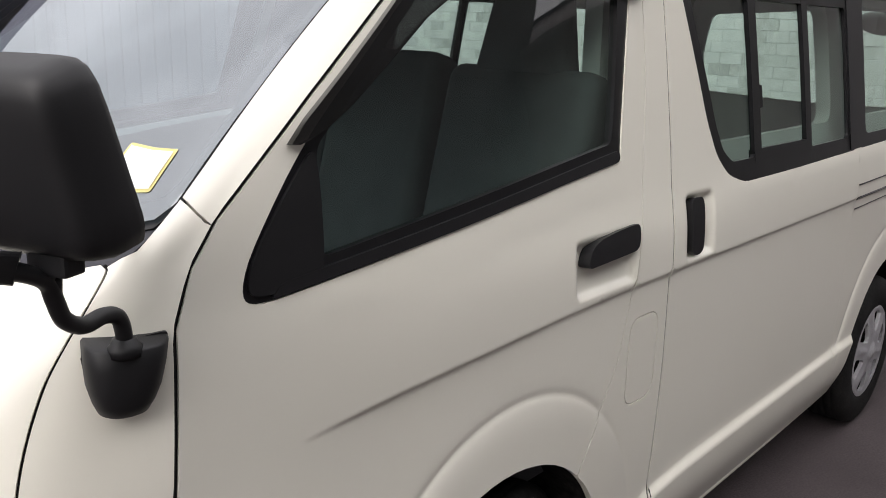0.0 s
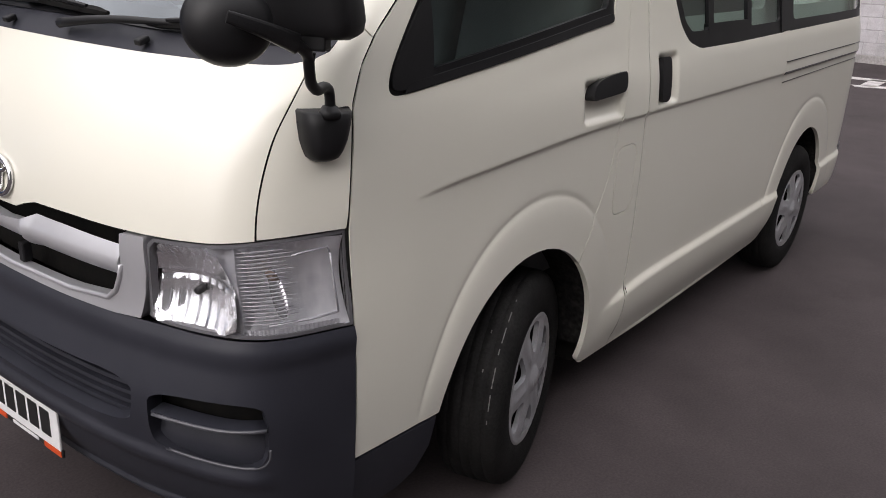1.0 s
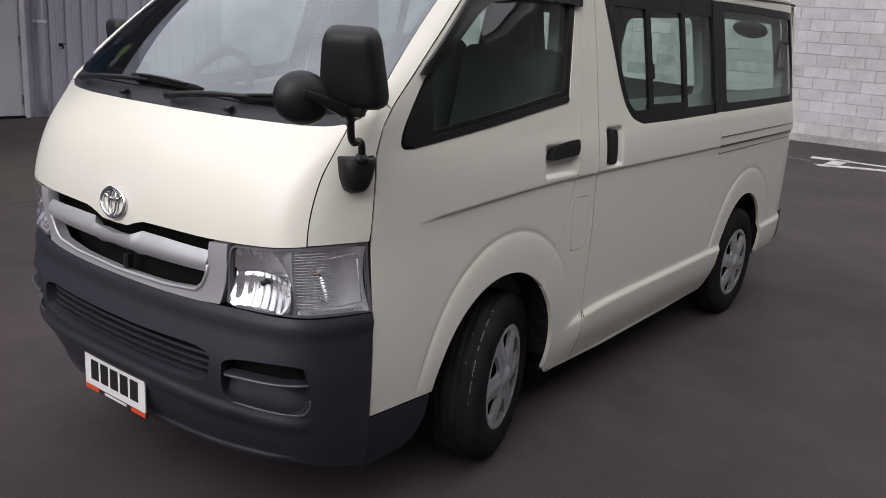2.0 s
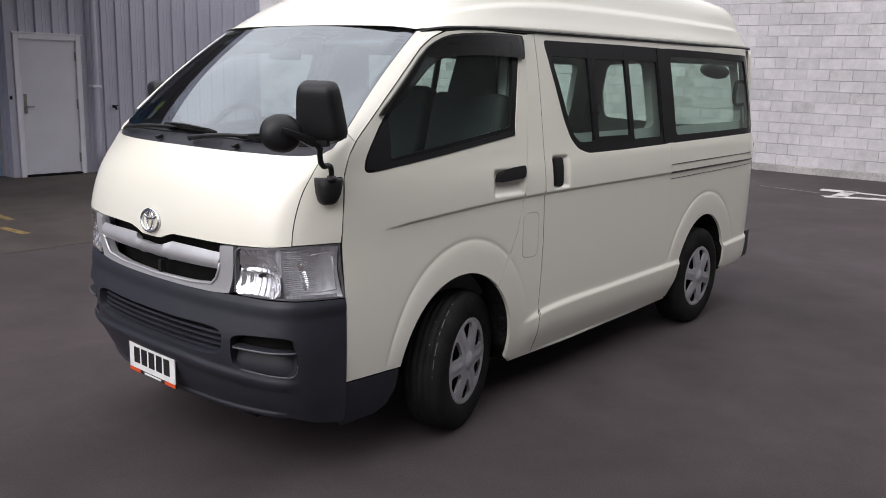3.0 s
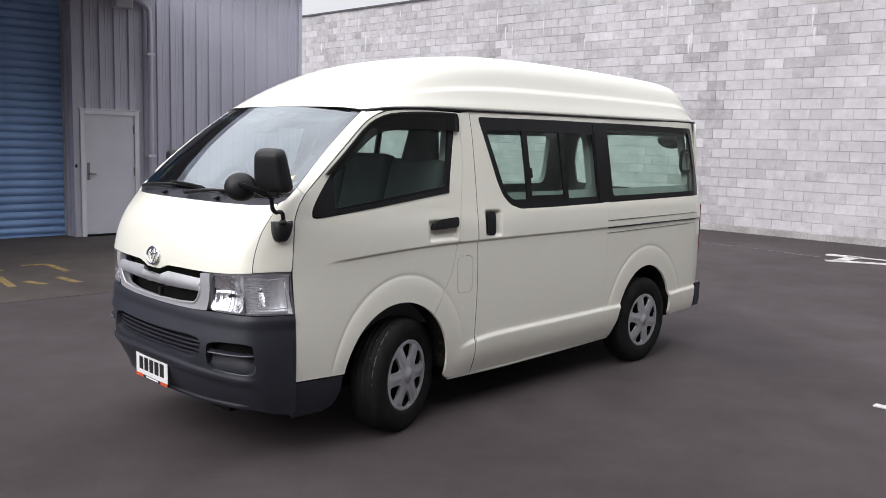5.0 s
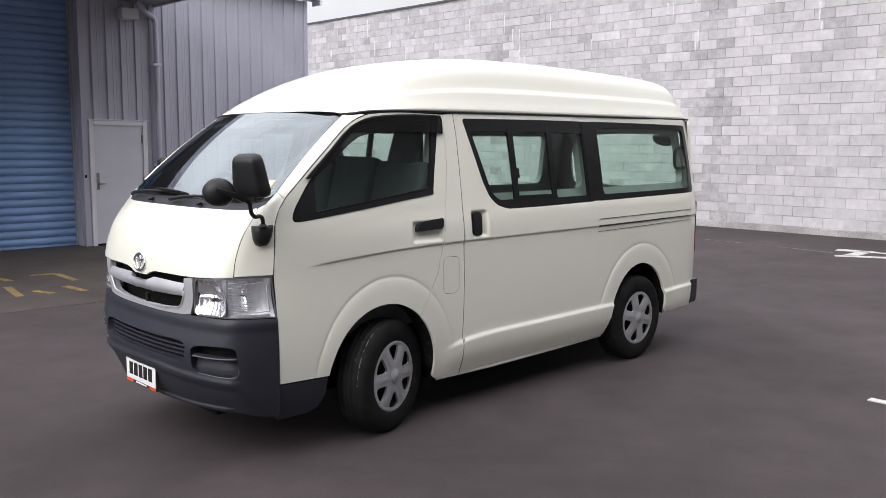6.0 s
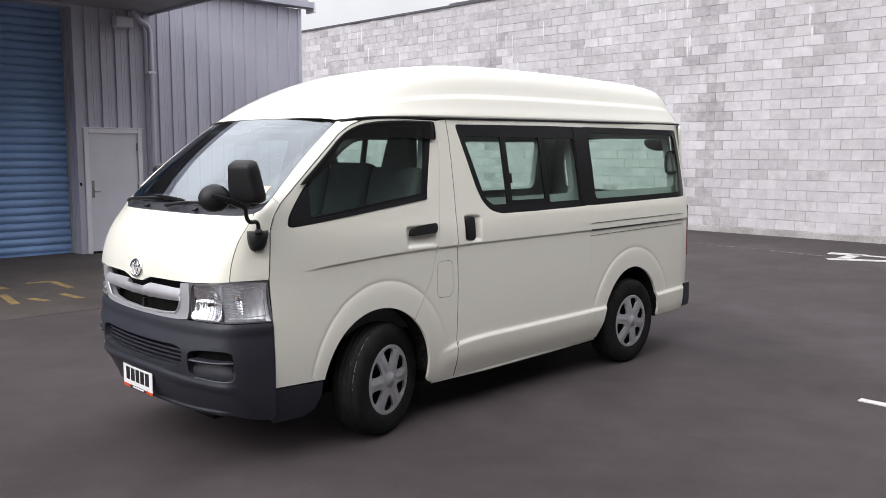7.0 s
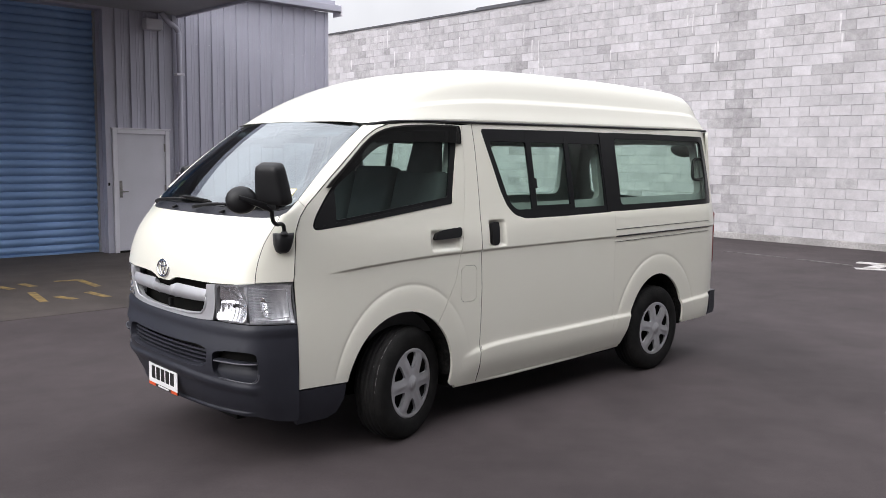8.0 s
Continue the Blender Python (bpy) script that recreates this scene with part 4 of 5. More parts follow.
# headlamps
for sgn in (1, -1):
    q = lambda pts: [(sgn * s, v) for s, v in pts]
    outer = [(0.505, 3.06), (0.535, 3.015), (0.70, 3.02), (0.84, 3.005), (0.993, 2.985), (0.994, 4.02), (0.93, 4.01), (0.80, 4.005), (0.62, 3.985), (0.545, 3.97), (0.528, 3.88)]
    lamp = patch("headlamp", shrunk(q(outer), -0.005, 0.2), [], face(0.125), SIDE_LAMP, van, 0.05, 0.2, 0.0, "clear headlamp with chrome reflectors", (-1, -sgn, 0))
    patch("lamp_rim", q(outer), [shrunk(q(outer), 0.0075, 0.2)], face(0.002), RIM, lamp, 0.02, 0.2, 0.02, "grey rim", (-1, -sgn, 0))
    def bowl(s, v):
        a = ((abs(s) - 0.615) / 0.115) ** 2 + ((v - 3.50) / 0.50) ** 2
        d = -0.046 * min(1.3, a)
        if v < 3.46:
            d += 0.006 * ((abs(s) * 34 + 0.35 * v) % 1.0)
        if v > 3.80:
            d += 0.0035 * math.sin(abs(s) * 260)
        return d + (0.010 if 3.46 < v < 3.56 else 0.0)
    main = rounded([(0.512, 3.10), (0.535, 3.035), (0.62, 3.045), (0.725, 3.045), (0.736, 3.25), (0.736, 3.50), (0.724, 3.72), (0.695, 3.95), (0.60, 3.955), (0.545, 3.93), (0.522, 3.5)], 1)
    patch("main_reflector", q(main), [], face(0.054, bowl), REFLECTOR, lamp, 0.006, 0.2, 0.0, "faceted chrome reflector", (-1, -sgn, 0))
    bulb = Matrix.Translation(nose(sgn * 0.625, 3.40) - nose_normal(sgn * 0.62, 3.45) * 0.03) @ nose_normal(sgn * 0.62, 3.45).to_track_quat("Y", "Z").to_matrix().to_4x4()
    part("bulb_cap", turned(lathe([(0.0005, 0.004), (0.006, 0.004), (0.0085, 0.000), (0.009, -0.02)], 20), bulb), MATT, lamp, "", True)
    patch("divider", q([(0.716, 3.04), (0.742, 3.04), (0.744, 3.5), (0.744, 3.96), (0.682, 3.96), (0.712, 3.74), (0.726, 3.5), (0.726, 3.25)]), [], face(0.010, lambda s, v: 0.010 * math.sin((abs(s) - 0.70) * 70)), SIDE_LAMP, lamp, 0.008, 0.2, 0.03, "", (-1, -sgn, 0))
    def dish(s, v):
        a = ((abs(s) - 0.845) / 0.12) ** 2
        return -0.034 * min(1.0, a) - 0.026 * min(1.2, ((v - 3.48) / 0.46) ** 2) + 0.0016 * math.sin(abs(s) * 210)
    patch("turn_reflector", q([(0.742, 3.03), (0.95, 3.01), (0.984, 3.02), (0.984, 3.5), (0.984, 3.97), (0.80, 3.97), (0.742, 3.96)]), [], face(0.062, dish), TURN, lamp, 0.0075, 0.2, 0.0, "silvered side lamp reflector", (-1, -sgn, 0))
    bulb = Matrix.Translation(nose(sgn * 0.832, 3.60) - nose_normal(sgn * 0.83, 3.6) * 0.038) @ nose_normal(sgn * 0.83, 3.6).to_track_quat("Y", "Z").to_matrix().to_4x4()
    part("turn_bulb", turned(lathe([(0.0005, 0.016), (0.007, 0.012), (0.009, 0.0), (0.008, -0.02)], 16), bulb), AMBER, lamp, "amber bulb", True)
    # chrome patch added and tilted to the sky to make the lamp's glint
    glint = [(0.836 + 0.017 * math.cos(2 * math.pi * k / 20), 3.43 + 0.24 * math.sin(2 * math.pi * k / 20)) for k in range(20)]
    patch("bulb_reflector", q(glint), [], face(0.030, lambda s, v: 0.10 * (v - 3.43) - 0.008 * ((abs(s) - 0.836) / 0.017) ** 2), REFLECTOR, lamp, 0.005, 0.2, 0.0, "tilted chrome patch for the bulb's bright glint", (-1, -sgn, 0))
    # moulded flutes inside the lens: fine level bars, and a fluted strip along the foot
    for k in range(20 if sgn == 1 else 10):
        v = 3.165 + 0.74 * k / (19 if sgn == 1 else 9)
        wide = 0.868 - 0.012 * math.sin(k * 1.7)
        part("lens_flute", tube([nose(sgn * t, v) - nose_normal(sgn * t, v) * 0.006 for t in (0.750 + (wide - 0.750) * j / 6 for j in range(7))], [0.0006] + [0.0016] * 5 + [0.0005], 6), FLUTE, lamp, "", True)
    patch("foot_flutes", q([(0.748, 3.035), (0.962, 3.015), (0.962, 3.085), (0.86, 3.10), (0.748, 3.105)]), [], face(0.007, lambda s, v: 0.003 * math.sin(abs(s) * 620)), FLUTE, lamp, 0.0035, 0.2, 0.0, "", (-1, -sgn, 0))
    for run_ in (((0.872, 3.83), (0.90, 3.845), (0.952, 3.86), (0.957, 3.80)), ((0.957, 3.80), (0.960, 3.5), (0.962, 3.16)), ((0.962, 3.16), (0.90, 3.145), (0.80, 3.14))):
        part("lens_bead", tube([nose(sgn * s, v) - nose_normal(sgn * s, v) * 0.006 for s, v in run_], 0.0026, 6), FLUTE, lamp, "", True)
    patch("lamp_lens", q(outer), [], face(-0.001), LENS, lamp, 0.02, 0.2, 0.0, "clear plastic lens", (-1, -sgn, 0))

# number plate with plain bars in place of characters
plate = part("number_plate", block((-1.128, 0.690, 0.346), (-1.122, 1.050, 0.466), 0.002), WHITE, van, "white plate with black bars")
for k in range(5):
    part("plate_bar", block((-1.1300, 0.728 + k * 0.059, 0.374), (-1.1272, 0.728 + k * 0.059 + 0.044, 0.446)), INK, plate)
surround = part("plate_surround", block((-1.1262, 0.686, 0.328), (-1.1185, 1.054, 0.350), 0.002), INK, van, "black plate holder with orange ends")
part("orange_strip", block((-1.1285, 0.690, 0.330), (-1.1255, 0.770, 0.3455)), ORANGE, surround)
part("orange_strip", block((-1.1285, 0.965, 0.330), (-1.1255, 1.050, 0.3455)), ORANGE, surround)
part("print_bar", block((-1.1285, 0.80, 0.334), (-1.1255, 0.93, 0.342)), WHITE, surround)

# roof
ROOF_X = [-0.24, -0.08, 0.18, 0.6, 1.5, 2.5, 3.2, 3.45]
ROOF_B = [0.668, 0.695, 0.703, 0.703, 0.700, 0.698, 0.692, 0.670]
ROOF_Z = [1.850, 1.866, 1.880, 1.887, 1.896, 1.906, 1.913, 1.914]
RISE_X = [-0.26, -0.20, -0.08, 0.08, 0.26, 0.50, 0.75, 1.0, 1.5, 2.2, 2.8, 3.1, 3.28, 3.38, 3.44, 3.465]
RISE = [0.012, 0.056, 0.122, 0.194, 0.258, 0.321, 0.358, 0.375, 0.382, 0.371, 0.350, 0.333, 0.304, 0.240, 0.138, 0.032]
SECTION = [(1.0, 0.0), (1.004, 0.02), (1.0, 0.05), (0.982, 0.12), (0.962, 0.22), (0.945, 0.32), (0.936, 0.37), (0.918, 0.395), (0.908, 0.44), (0.892, 0.54), (0.872, 0.65), (0.846, 0.76), (0.800, 0.86), (0.715, 0.928), (0.57, 0.966),
           (0.36, 0.987), (0.18, 0.997), (0.0, 1.0)]
stations = sorted(set([-0.255, -0.25, -0.24, -0.22, -0.20] + [round(-0.17 + 0.04 * k, 3) for k in range(30)] + [round(1.05 + 0.08 * k, 3) for k in range(27)] + [3.16, 3.21, 3.25, 3.29, 3.325, 3.355, 3.38, 3.40, 3.42, 3.435, 3.45, 3.458, 3.464]))
verts, faces = [], []
for x in stations:
    b, z0, h = table(ROOF_X, ROOF_B, x), table(ROOF_X, ROOF_Z, x), table(RISE_X, RISE, x)
    soft = 1 - ease(-0.2, 0.45, x)
    row = []
    for fu, fz in SECTION:
        dome = math.sqrt(max(0.0, 1 - min(1.0, fu) ** 2.3))
        f = fz + (dome - fz) * soft * 0.5
        row.append((x - 0.085 * (1 - min(1, fu) ** 2) * (1 - ease(-0.25, 0.5, x)), fu * b, z0 + h * f))
    row = [(px, MID - u, z) for px, u, z in row] + [(px, MID + u, z) for px, u, z in row[-2::-1]]
    verts += row
w = 2 * len(SECTION) - 1
for i in range(len(stations) - 1):
    for j in range(w - 1):
        a = i * w + j
        faces.append((a, a + 1, a + w + 1, a + w))
faces.append(tuple(range((len(stations) - 1) * w, len(stations) * w))[::-1])
roof = hang("high_roof", mesh_of("high_roof", verts, faces, PAINT), van, "moulded cream high roof")
verts, faces = [], []
for x in [0.02 + 0.11 * k for k in range(31)]:
    h = table(RISE_X, RISE, x) - 0.03
    for k in range(9):
        u = -0.66 + 1.32 * k / 8
        verts.append((x, MID + u, 1.872 + max(0.0, h * 0.9) * (1 - abs(u / 0.66) ** 3) * 0.5))
for i in range(30):
    for j in range(8):
        faces.append((9 * i + j, 9 * i + j + 1, 9 * i + j + 10, 9 * i + j + 9))
hang("headliner", mesh_of("headliner", verts, faces, LINER), van)

# rear
def back(y, z):
    return (3.487 + 0.02 * math.sin((z - 0.5) * 2) - 0.06 * abs((y - MID) / 0.78) ** 6, y, z)


rear_loop = [(0.085, 0.55), (1.605, 0.55), (1.60, 1.1), (1.53, 1.9), (0.16, 1.9), (0.09, 1.1)]
rear_win = fillet([(0.165, 1.32), (MID, 1.315), (1.525, 1.32), (1.51, 1.55), (1.45, 1.835), (MID, 1.84), (0.24, 1.835), (0.18, 1.55)], 0.06)
tail = patch("tailgate", rear_loop, [rear_win], back, PAINT, van, 0.05, 1.0, 0.03, "", (1, 0, 0))
patch("rear_glass", shrunk(rear_win, -0.01), [], lambda y, z: (back(y, z)[0] - 0.012, y, z), GLASS, tail, 0.1, 1.0, 0.0, "", (1, 0, 0))
patch("tailgate_trim", shrunk(rear_loop, 0.02), [fillet([(0.172, 1.335), (0.8, 1.325), (1.352, 1.345), (1.386, 1.56), (1.350, 1.776), (0.8, 1.80), (0.215, 1.815)], 0.05)], lambda y, z: (back(y, z)[0] - 0.05, y, z), CABIN, tail, 0.1, 1.0, 0.02, "", (1, 0, 0))
for sgn in (-1, 1):
    yy = MID + sgn * 0.765
    part("tail_lamp", block((3.47, min(yy, yy - sgn * 0.10), 0.78), (3.515, max(yy, yy - sgn * 0.10), 1.22), 0.012), RED, van, "red tail lamp")
rb = [(3.368, 0.07), (3.42, 0.045), (3.53, 0.06), (3.565, 0.16), (3.575, MID), (3.565, 1.53), (3.53, 1.63), (3.42, 1.645), (3.368, 1.62)]
verts = [(x - (0.02 if k == 0 else 0.0), y, z) for k, z in enumerate((0.35, 0.39, 0.52, 0.548)) for x, y in rb]
n = len(rb)
faces = [(k * n + i, k * n + i + 1, (k + 1) * n + i + 1, (k + 1) * n + i) for k in range(3) for i in range(n - 1)] + [tuple(range(n)), tuple(range(3 * n, 4 * n))[::-1]]
hang("rear_bumper", mesh_of("rear_bumper", verts, faces, BUMPER, False), van, "dark grey rear bumper")
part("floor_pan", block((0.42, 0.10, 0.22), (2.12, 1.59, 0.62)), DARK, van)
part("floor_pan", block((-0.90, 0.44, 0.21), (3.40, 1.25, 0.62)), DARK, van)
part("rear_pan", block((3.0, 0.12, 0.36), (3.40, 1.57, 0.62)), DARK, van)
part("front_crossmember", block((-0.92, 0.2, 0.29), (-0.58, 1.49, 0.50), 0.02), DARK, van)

# wheels
TYRE = [(0.195, 0.080), (0.205, 0.092), (0.235, 0.099), (0.270, 0.101), (0.300, 0.097), (0.318, 0.088), (0.329, 0.076), (0.3335, 0.064), (0.3345, 0.0525), (0.3325, 0.0515), (0.3325, 0.0495), (0.335, 0.0485), (0.3355, 0.0165),
        (0.3335, 0.0155), (0.3335, 0.0135), (0.336, 0.0125)]
TYRE = [(r, -y) for r, y in TYRE] + [(r, y) for r, y in TYRE[::-1]]


def cover_place(a, b):
    r = math.hypot(a, b)
    y = -0.014 * (1 - (r / 0.212) ** 2) - 0.006 * ease(0.185, 0.20, r) * (1 - ease(0.204, 0.214, r)) - 0.010 * (1 - ease(0.030, 0.045, r))
    ang = abs((math.degrees(math.atan2(b, a)) - 60 + 30) % 60 - 30)
    y -= 0.006 * (1 - ease(2, 10, ang)) * ease(0.05, 0.10, r) * (1 - ease(0.165, 0.20, r))
    return (a, y, b)


def wheel(x, y, flip, steer):
    w = part("wheel", lathe(TYRE, 72), RUBBER, van, "black tyre on a silver covered wheel", True)
    w.matrix_basis = pose(x, y, 0.335, 0, 0, steer + (180 if flip else 0))
    part("steel_rim", lathe([(0.0005, -0.02), (0.12, -0.03), (0.17, -0.05), (0.196, -0.088), (0.203, -0.090), (0.206, -0.08), (0.20, 0.08)], 48), DARK, w, "", True)
    if steer and not flip:
        for a0, a1, r, y in ((113, 114.5, 0.3335, -0.066), (121, 127, 0.3335, -0.067), (130, 138, 0.3335, -0.067), (141, 144, 0.3335, -0.066), (150, 160, 0.3335, -0.067), (163, 171, 0.3335, -0.067), (176, 178, 0.3335, -0.066), (133, 134.5, 0.3365, -0.030), (152, 153.5, 0.3365, -0.034)):
            part("chalk_scuff", tube([(r * math.cos(radians(a0 + (a1 - a0) * k / 4)), y, r * math.sin(radians(a0 + (a1 - a0) * k / 4))) for k in range(5)], 0.0017, 6), SCUFF, w)
    if not flip:
        holes = []
        for k in range(6):
            m = math.radians(90 + 60 * k)
            tri = [(0.092, -6), (0.092, 6), (0.135, 14), (0.176, 17.5), (0.185, 10), (0.187, 0), (0.185, -10), (0.176, -17.5), (0.135, -14)]
            holes.append(rounded([(r * math.cos(m + radians(d)), r * math.sin(m + radians(d))) for r, d in tri], 1))
        disc = [(0.214 * math.cos(2 * math.pi * k / 72), 0.214 * math.sin(2 * math.pi * k / 72)) for k in range(72)]
        cover = patch("wheel_cover", disc, holes, cover_place, COVER, w, 0.010, 1.0, 0.016, "six-spoke silver plastic cover", (0, -1, 0), (), True)
        cover.location = (0, -0.088, 0)
        part("hub_badge", turned(lathe([(0.0005, -0.002), (0.020, -0.0015), (0.024, 0.002)], 24), pose(0, -0.0245, 0)), COVER, cover, "", True)
        if steer == 0:
            cover.rotation_euler = (0, radians(14), 0)
    return w


wheel(0.0, 0.128, False, 16)
wheel(2.57, 0.122, False, 0)
wheel(0.0, 2 * MID - 0.128, True, 16)
wheel(2.57, 2 * MID - 0.122, True, 0)

# mirrors
def mirror_set(my, parent):
    sy = lambda p: (p[0], 2 * MID - p[1] if my else p[1], p[2])
    k = -1 if my else 1
    stem = [(-0.848, 0.028, 1.250), (-0.849, 0.026, 1.285), (-0.857, 0.022, 1.312), (-0.880, 0.012, 1.322), (-0.912, -0.004, 1.322), (-0.938, -0.016, 1.338), (-0.950, -0.024, 1.365), (-0.958, -0.029, 1.388), (-0.975, -0.036, 1.402), (-1.005, -0.043, 1.416)]
    arm = part("mirror_arm", tube(spline([sy(p) for p in stem], 6), 0.0105, 12), MATT, parent, "black mirror arm", True)
    part("arm_collar", turned(lathe([(0.0005, -0.012), (0.021, -0.012), (0.0215, 0.000), (0.018, 0.003), (0.015, 0.010), (0.011, 0.012)], 28), Matrix.Translation(sy((-0.848, 0.028, 1.270))) @ pose(0, 0, 0, 90, 0, 0)), MATT, arm, "", True)
    bm = bmesh.new()
    bmesh.ops.create_cube(bm, size=1)
    bmesh.ops.subdivide_edges(bm, edges=bm.edges[:], cuts=7, use_grid_fill=True)
    for v in bm.verts:
        q = Vector(v.co) * 2
        x, y, z = q
        m = max(abs(x), abs(y), abs(z))
        r = (abs(x) ** 7 + abs(y) ** 7 + abs(z) ** 7) ** (1 / 7)
        q = q * (m / r)
        taper = 1 + 0.06 * q.z if q.z < 0 else 1 - 0.05 * q.z
        dome = 1 - 0.22 * max(0.0, -q.x) * 0.5
        v.co = (0.050 * q.x - 0.026 * max(0.0, q.x) * (q.z + 1) / 2, 0.012 + 0.084 * q.y * (1 - 0.13 * q.z) * dome, 0.108 * q.z * dome)
    head = part("mirror_head", turned(bm, Matrix.Translation(sy((-0.942, -0.031, 1.523))) @ pose(0, 0, 0, 0, -9, 22 * k)), MATT, arm, "black plastic mirror shell", True)
    part("mirror_glass", turned(block((-0.0015, -0.060, -0.082), (0.0015, 0.060, 0.082), 0.001), Matrix.Translation(sy((-0.942, -0.031, 1.523))) @ pose(0, 0, 0, 0, -9, 22 * k) @ pose(0.0375, 0.012, 0, 0, -6.6, 0)), CHROME, head)
    part("mirror_foot", turned(block((-0.016, -0.027, -0.022), (0.016, 0.027, 0.026), 0.005), Matrix.Translation(sy((-0.950, -0.036, 1.421))) @ pose(0, 0, 0, 0, 0, 22 * k)), MATT, arm)
    if not my:
        part("foot_pin", tube([(-0.950, -0.032, 1.395), (-0.949, -0.024, 1.368)], 0.007, 10), MATT, arm, "", True)
        d = Vector((-0.43, -0.89, 0.12)).normalized()
        m = Matrix.Translation((-1.117, -0.024, 1.451)) @ d.to_track_quat("Y", "Z").to_matrix().to_4x4() @ Matrix.Diagonal((1.06, 1.0, 0.96, 1.0))
        disc = part("round_mirror", turned(lathe([(0.0005, 0.022), (0.020, 0.0208), (0.040, 0.015), (0.056, 0.004), (0.067, -0.012), (0.0715, -0.026), (0.069, -0.034), (0.0005, -0.031)], 48), m), MATT, arm, "round black lower mirror", True)
        root, tip = Vector((-1.146, -0.046, 1.464)), Vector((-0.994, -0.044, 1.414))
        bm = bmesh.new()
        rings = []
        for k in range(9):
            t = k / 8
            c, wide, thick = root.lerp(tip, t) + d * (0.024 * math.sin(math.pi * min(1.0, 0.15 + 0.85 * t))), 0.010 + 0.008 * t, 0.005 + 0.012 * t
            u = (tip - root).normalized()
            a = u.cross(d).normalized()
            rings.append([bm.verts.new(c + a * wide * math.copysign(abs(math.cos(q)) ** 0.6, math.cos(q)) + d * (thick * math.copysign(abs(math.sin(q)) ** 0.6, math.sin(q)) - 0.008 * t)) for q in (2 * math.pi * j / 16 for j in range(16))])
        for p, q in zip(rings, rings[1:]):
            for j in range(16):
                bm.faces.new((p[j], p[(j + 1) % 16], q[(j + 1) % 16], q[j]))
        bm.faces.new(rings[0][::-1])
        bm.faces.new(rings[-1])
        part("disc_bracket", bm, MATT, disc)


mount = fillet([(0.806, 5.20), (0.812, 5.262), (0.88, 5.262), (0.955, 5.250), (0.962, 5.23), (0.968, 4.95), (0.964, 4.83), (0.940, 4.76), (0.895, 4.74), (0.862, 4.88)], 0.012)
mb = patch("mirror_base", mount, [], lambda s, v: nose(s, v) + nose_normal(s, v) * 0.008, MATT, van, 0.012, 0.2, 0.010, "black plastic mirror mount", (-1, -1, 0))
# the bucket: tapering half-round sections, flat on top
bm = bmesh.new()
run, way = Vector((0.944, -0.33, 0.0)), Vector((-0.33, -0.944, 0.0))
rings = []
for z, wide, deep in ((1.268, 0.100, 0.050), (1.264, 0.106, 0.054), (1.240, 0.103, 0.056), (1.210, 0.094, 0.055), (1.190, 0.080, 0.051), (1.176, 0.066, 0.043), (1.169, 0.046, 0.030)):
    t = (1.268 - z) / 0.1
    c = Vector((-0.828 - 0.012 * t, 0.066 - 0.002 * t, z))
    rings.append([bm.verts.new(c + run * (-wide / 2 * math.copysign(abs(math.cos(a)) ** 0.75, math.cos(a))) + way * (deep * math.sin(a) ** 0.75 if 0 < k < 20 else -0.02)) for k, a in ((k, math.pi * k / 20) for k in range(21))])
for p, q in zip(rings, rings[1:]):
    for j in range(20):
        bm.faces.new((p[j], p[j + 1], q[j + 1], q[j]))
bm.faces.new(rings[0][::-1])
bm.faces.new(rings[-1])
bucket = part("mount_bucket", bm, MATT, mb, "", True)
bucket.data.set_sharp_from_angle(angle=radians(50))
mirror_set(False, mb)
bm = block((-0.045, -0.09, -0.10), (0.045, 0.09, 0.10), 0.035, 4)
off = part("offside_mirror", turned(bm, Matrix.Translation((-0.50, 1.755, 1.485)) @ pose(0, 0, 0, 0, -6, -18)), MATT, van, "black plastic door mirror", True)
part("mirror_stem", block((-0.53, 1.62, 1.37), (-0.46, 1.74, 1.42), 0.012), MATT, off)

# cabin
dash = part("dashboard", turned(block((-0.80, 0.16, 0.95), (-0.46, 1.53, 1.30), 0.06, 4), pose(0, 0, 0)), DASH, van, "grey dashboard", True)
part("dash_top", block((-0.93, 0.30, 1.20), (-0.72, 1.39, 1.31), 0.02, 2), DASH, dash)
part("instrument_hood", block((-0.72, 0.98, 1.24), (-0.48, 1.40, 1.345), 0.035, 3), DASH, dash, "", True)
ring = Matrix.Translation((-0.46, 1.19, 1.32)) @ pose(0, 0, 0, 0, -62, 0)
sw = part("steering_wheel", turned(tube([(0.19 * math.cos(2 * math.pi * k / 36), 0.19 * math.sin(2 * math.pi * k / 36), 0) for k in range(37)], 0.016, 10, False), ring), DASH, van, "grey steering wheel", True)
part("wheel_spoke", turned(block((-0.03, -0.185, -0.012), (0.03, 0.185, 0.008), 0.008), ring), DASH, sw)
part("wheel_boss", turned(block((-0.07, -0.08, -0.05), (0.07, 0.08, 0.012), 0.02), ring), DASH, sw)
part("steering_column", tube([(-0.47, 1.19, 1.30), (-0.72, 1.19, 1.16)], 0.045, 14), DASH, sw)
mir = part("cabin_mirror", turned(block((-0.012, -0.09, -0.027), (0.015, 0.09, 0.027), 0.012, 3), Matrix.Translation((-0.40, MID, 1.735)) @ pose(0, 0, 0, 0, 10, 12)), DASH, van, "", True)
part("mirror_stalk", tube([(-0.40, MID, 1.75), (-0.36, MID, 1.83)], 0.010, 8), DASH, mir)
for y0, y1 in ((0.28, 0.66), (1.02, 1.42)):
    part("sun_visor", turned(block((-0.14, y0, -0.010), (0.06, y1, 0.010), 0.008), Matrix.Translation((-0.20, 0, 1.83)) @ pose(0, 0, 0, 0, -20, 0)), CABIN, van)


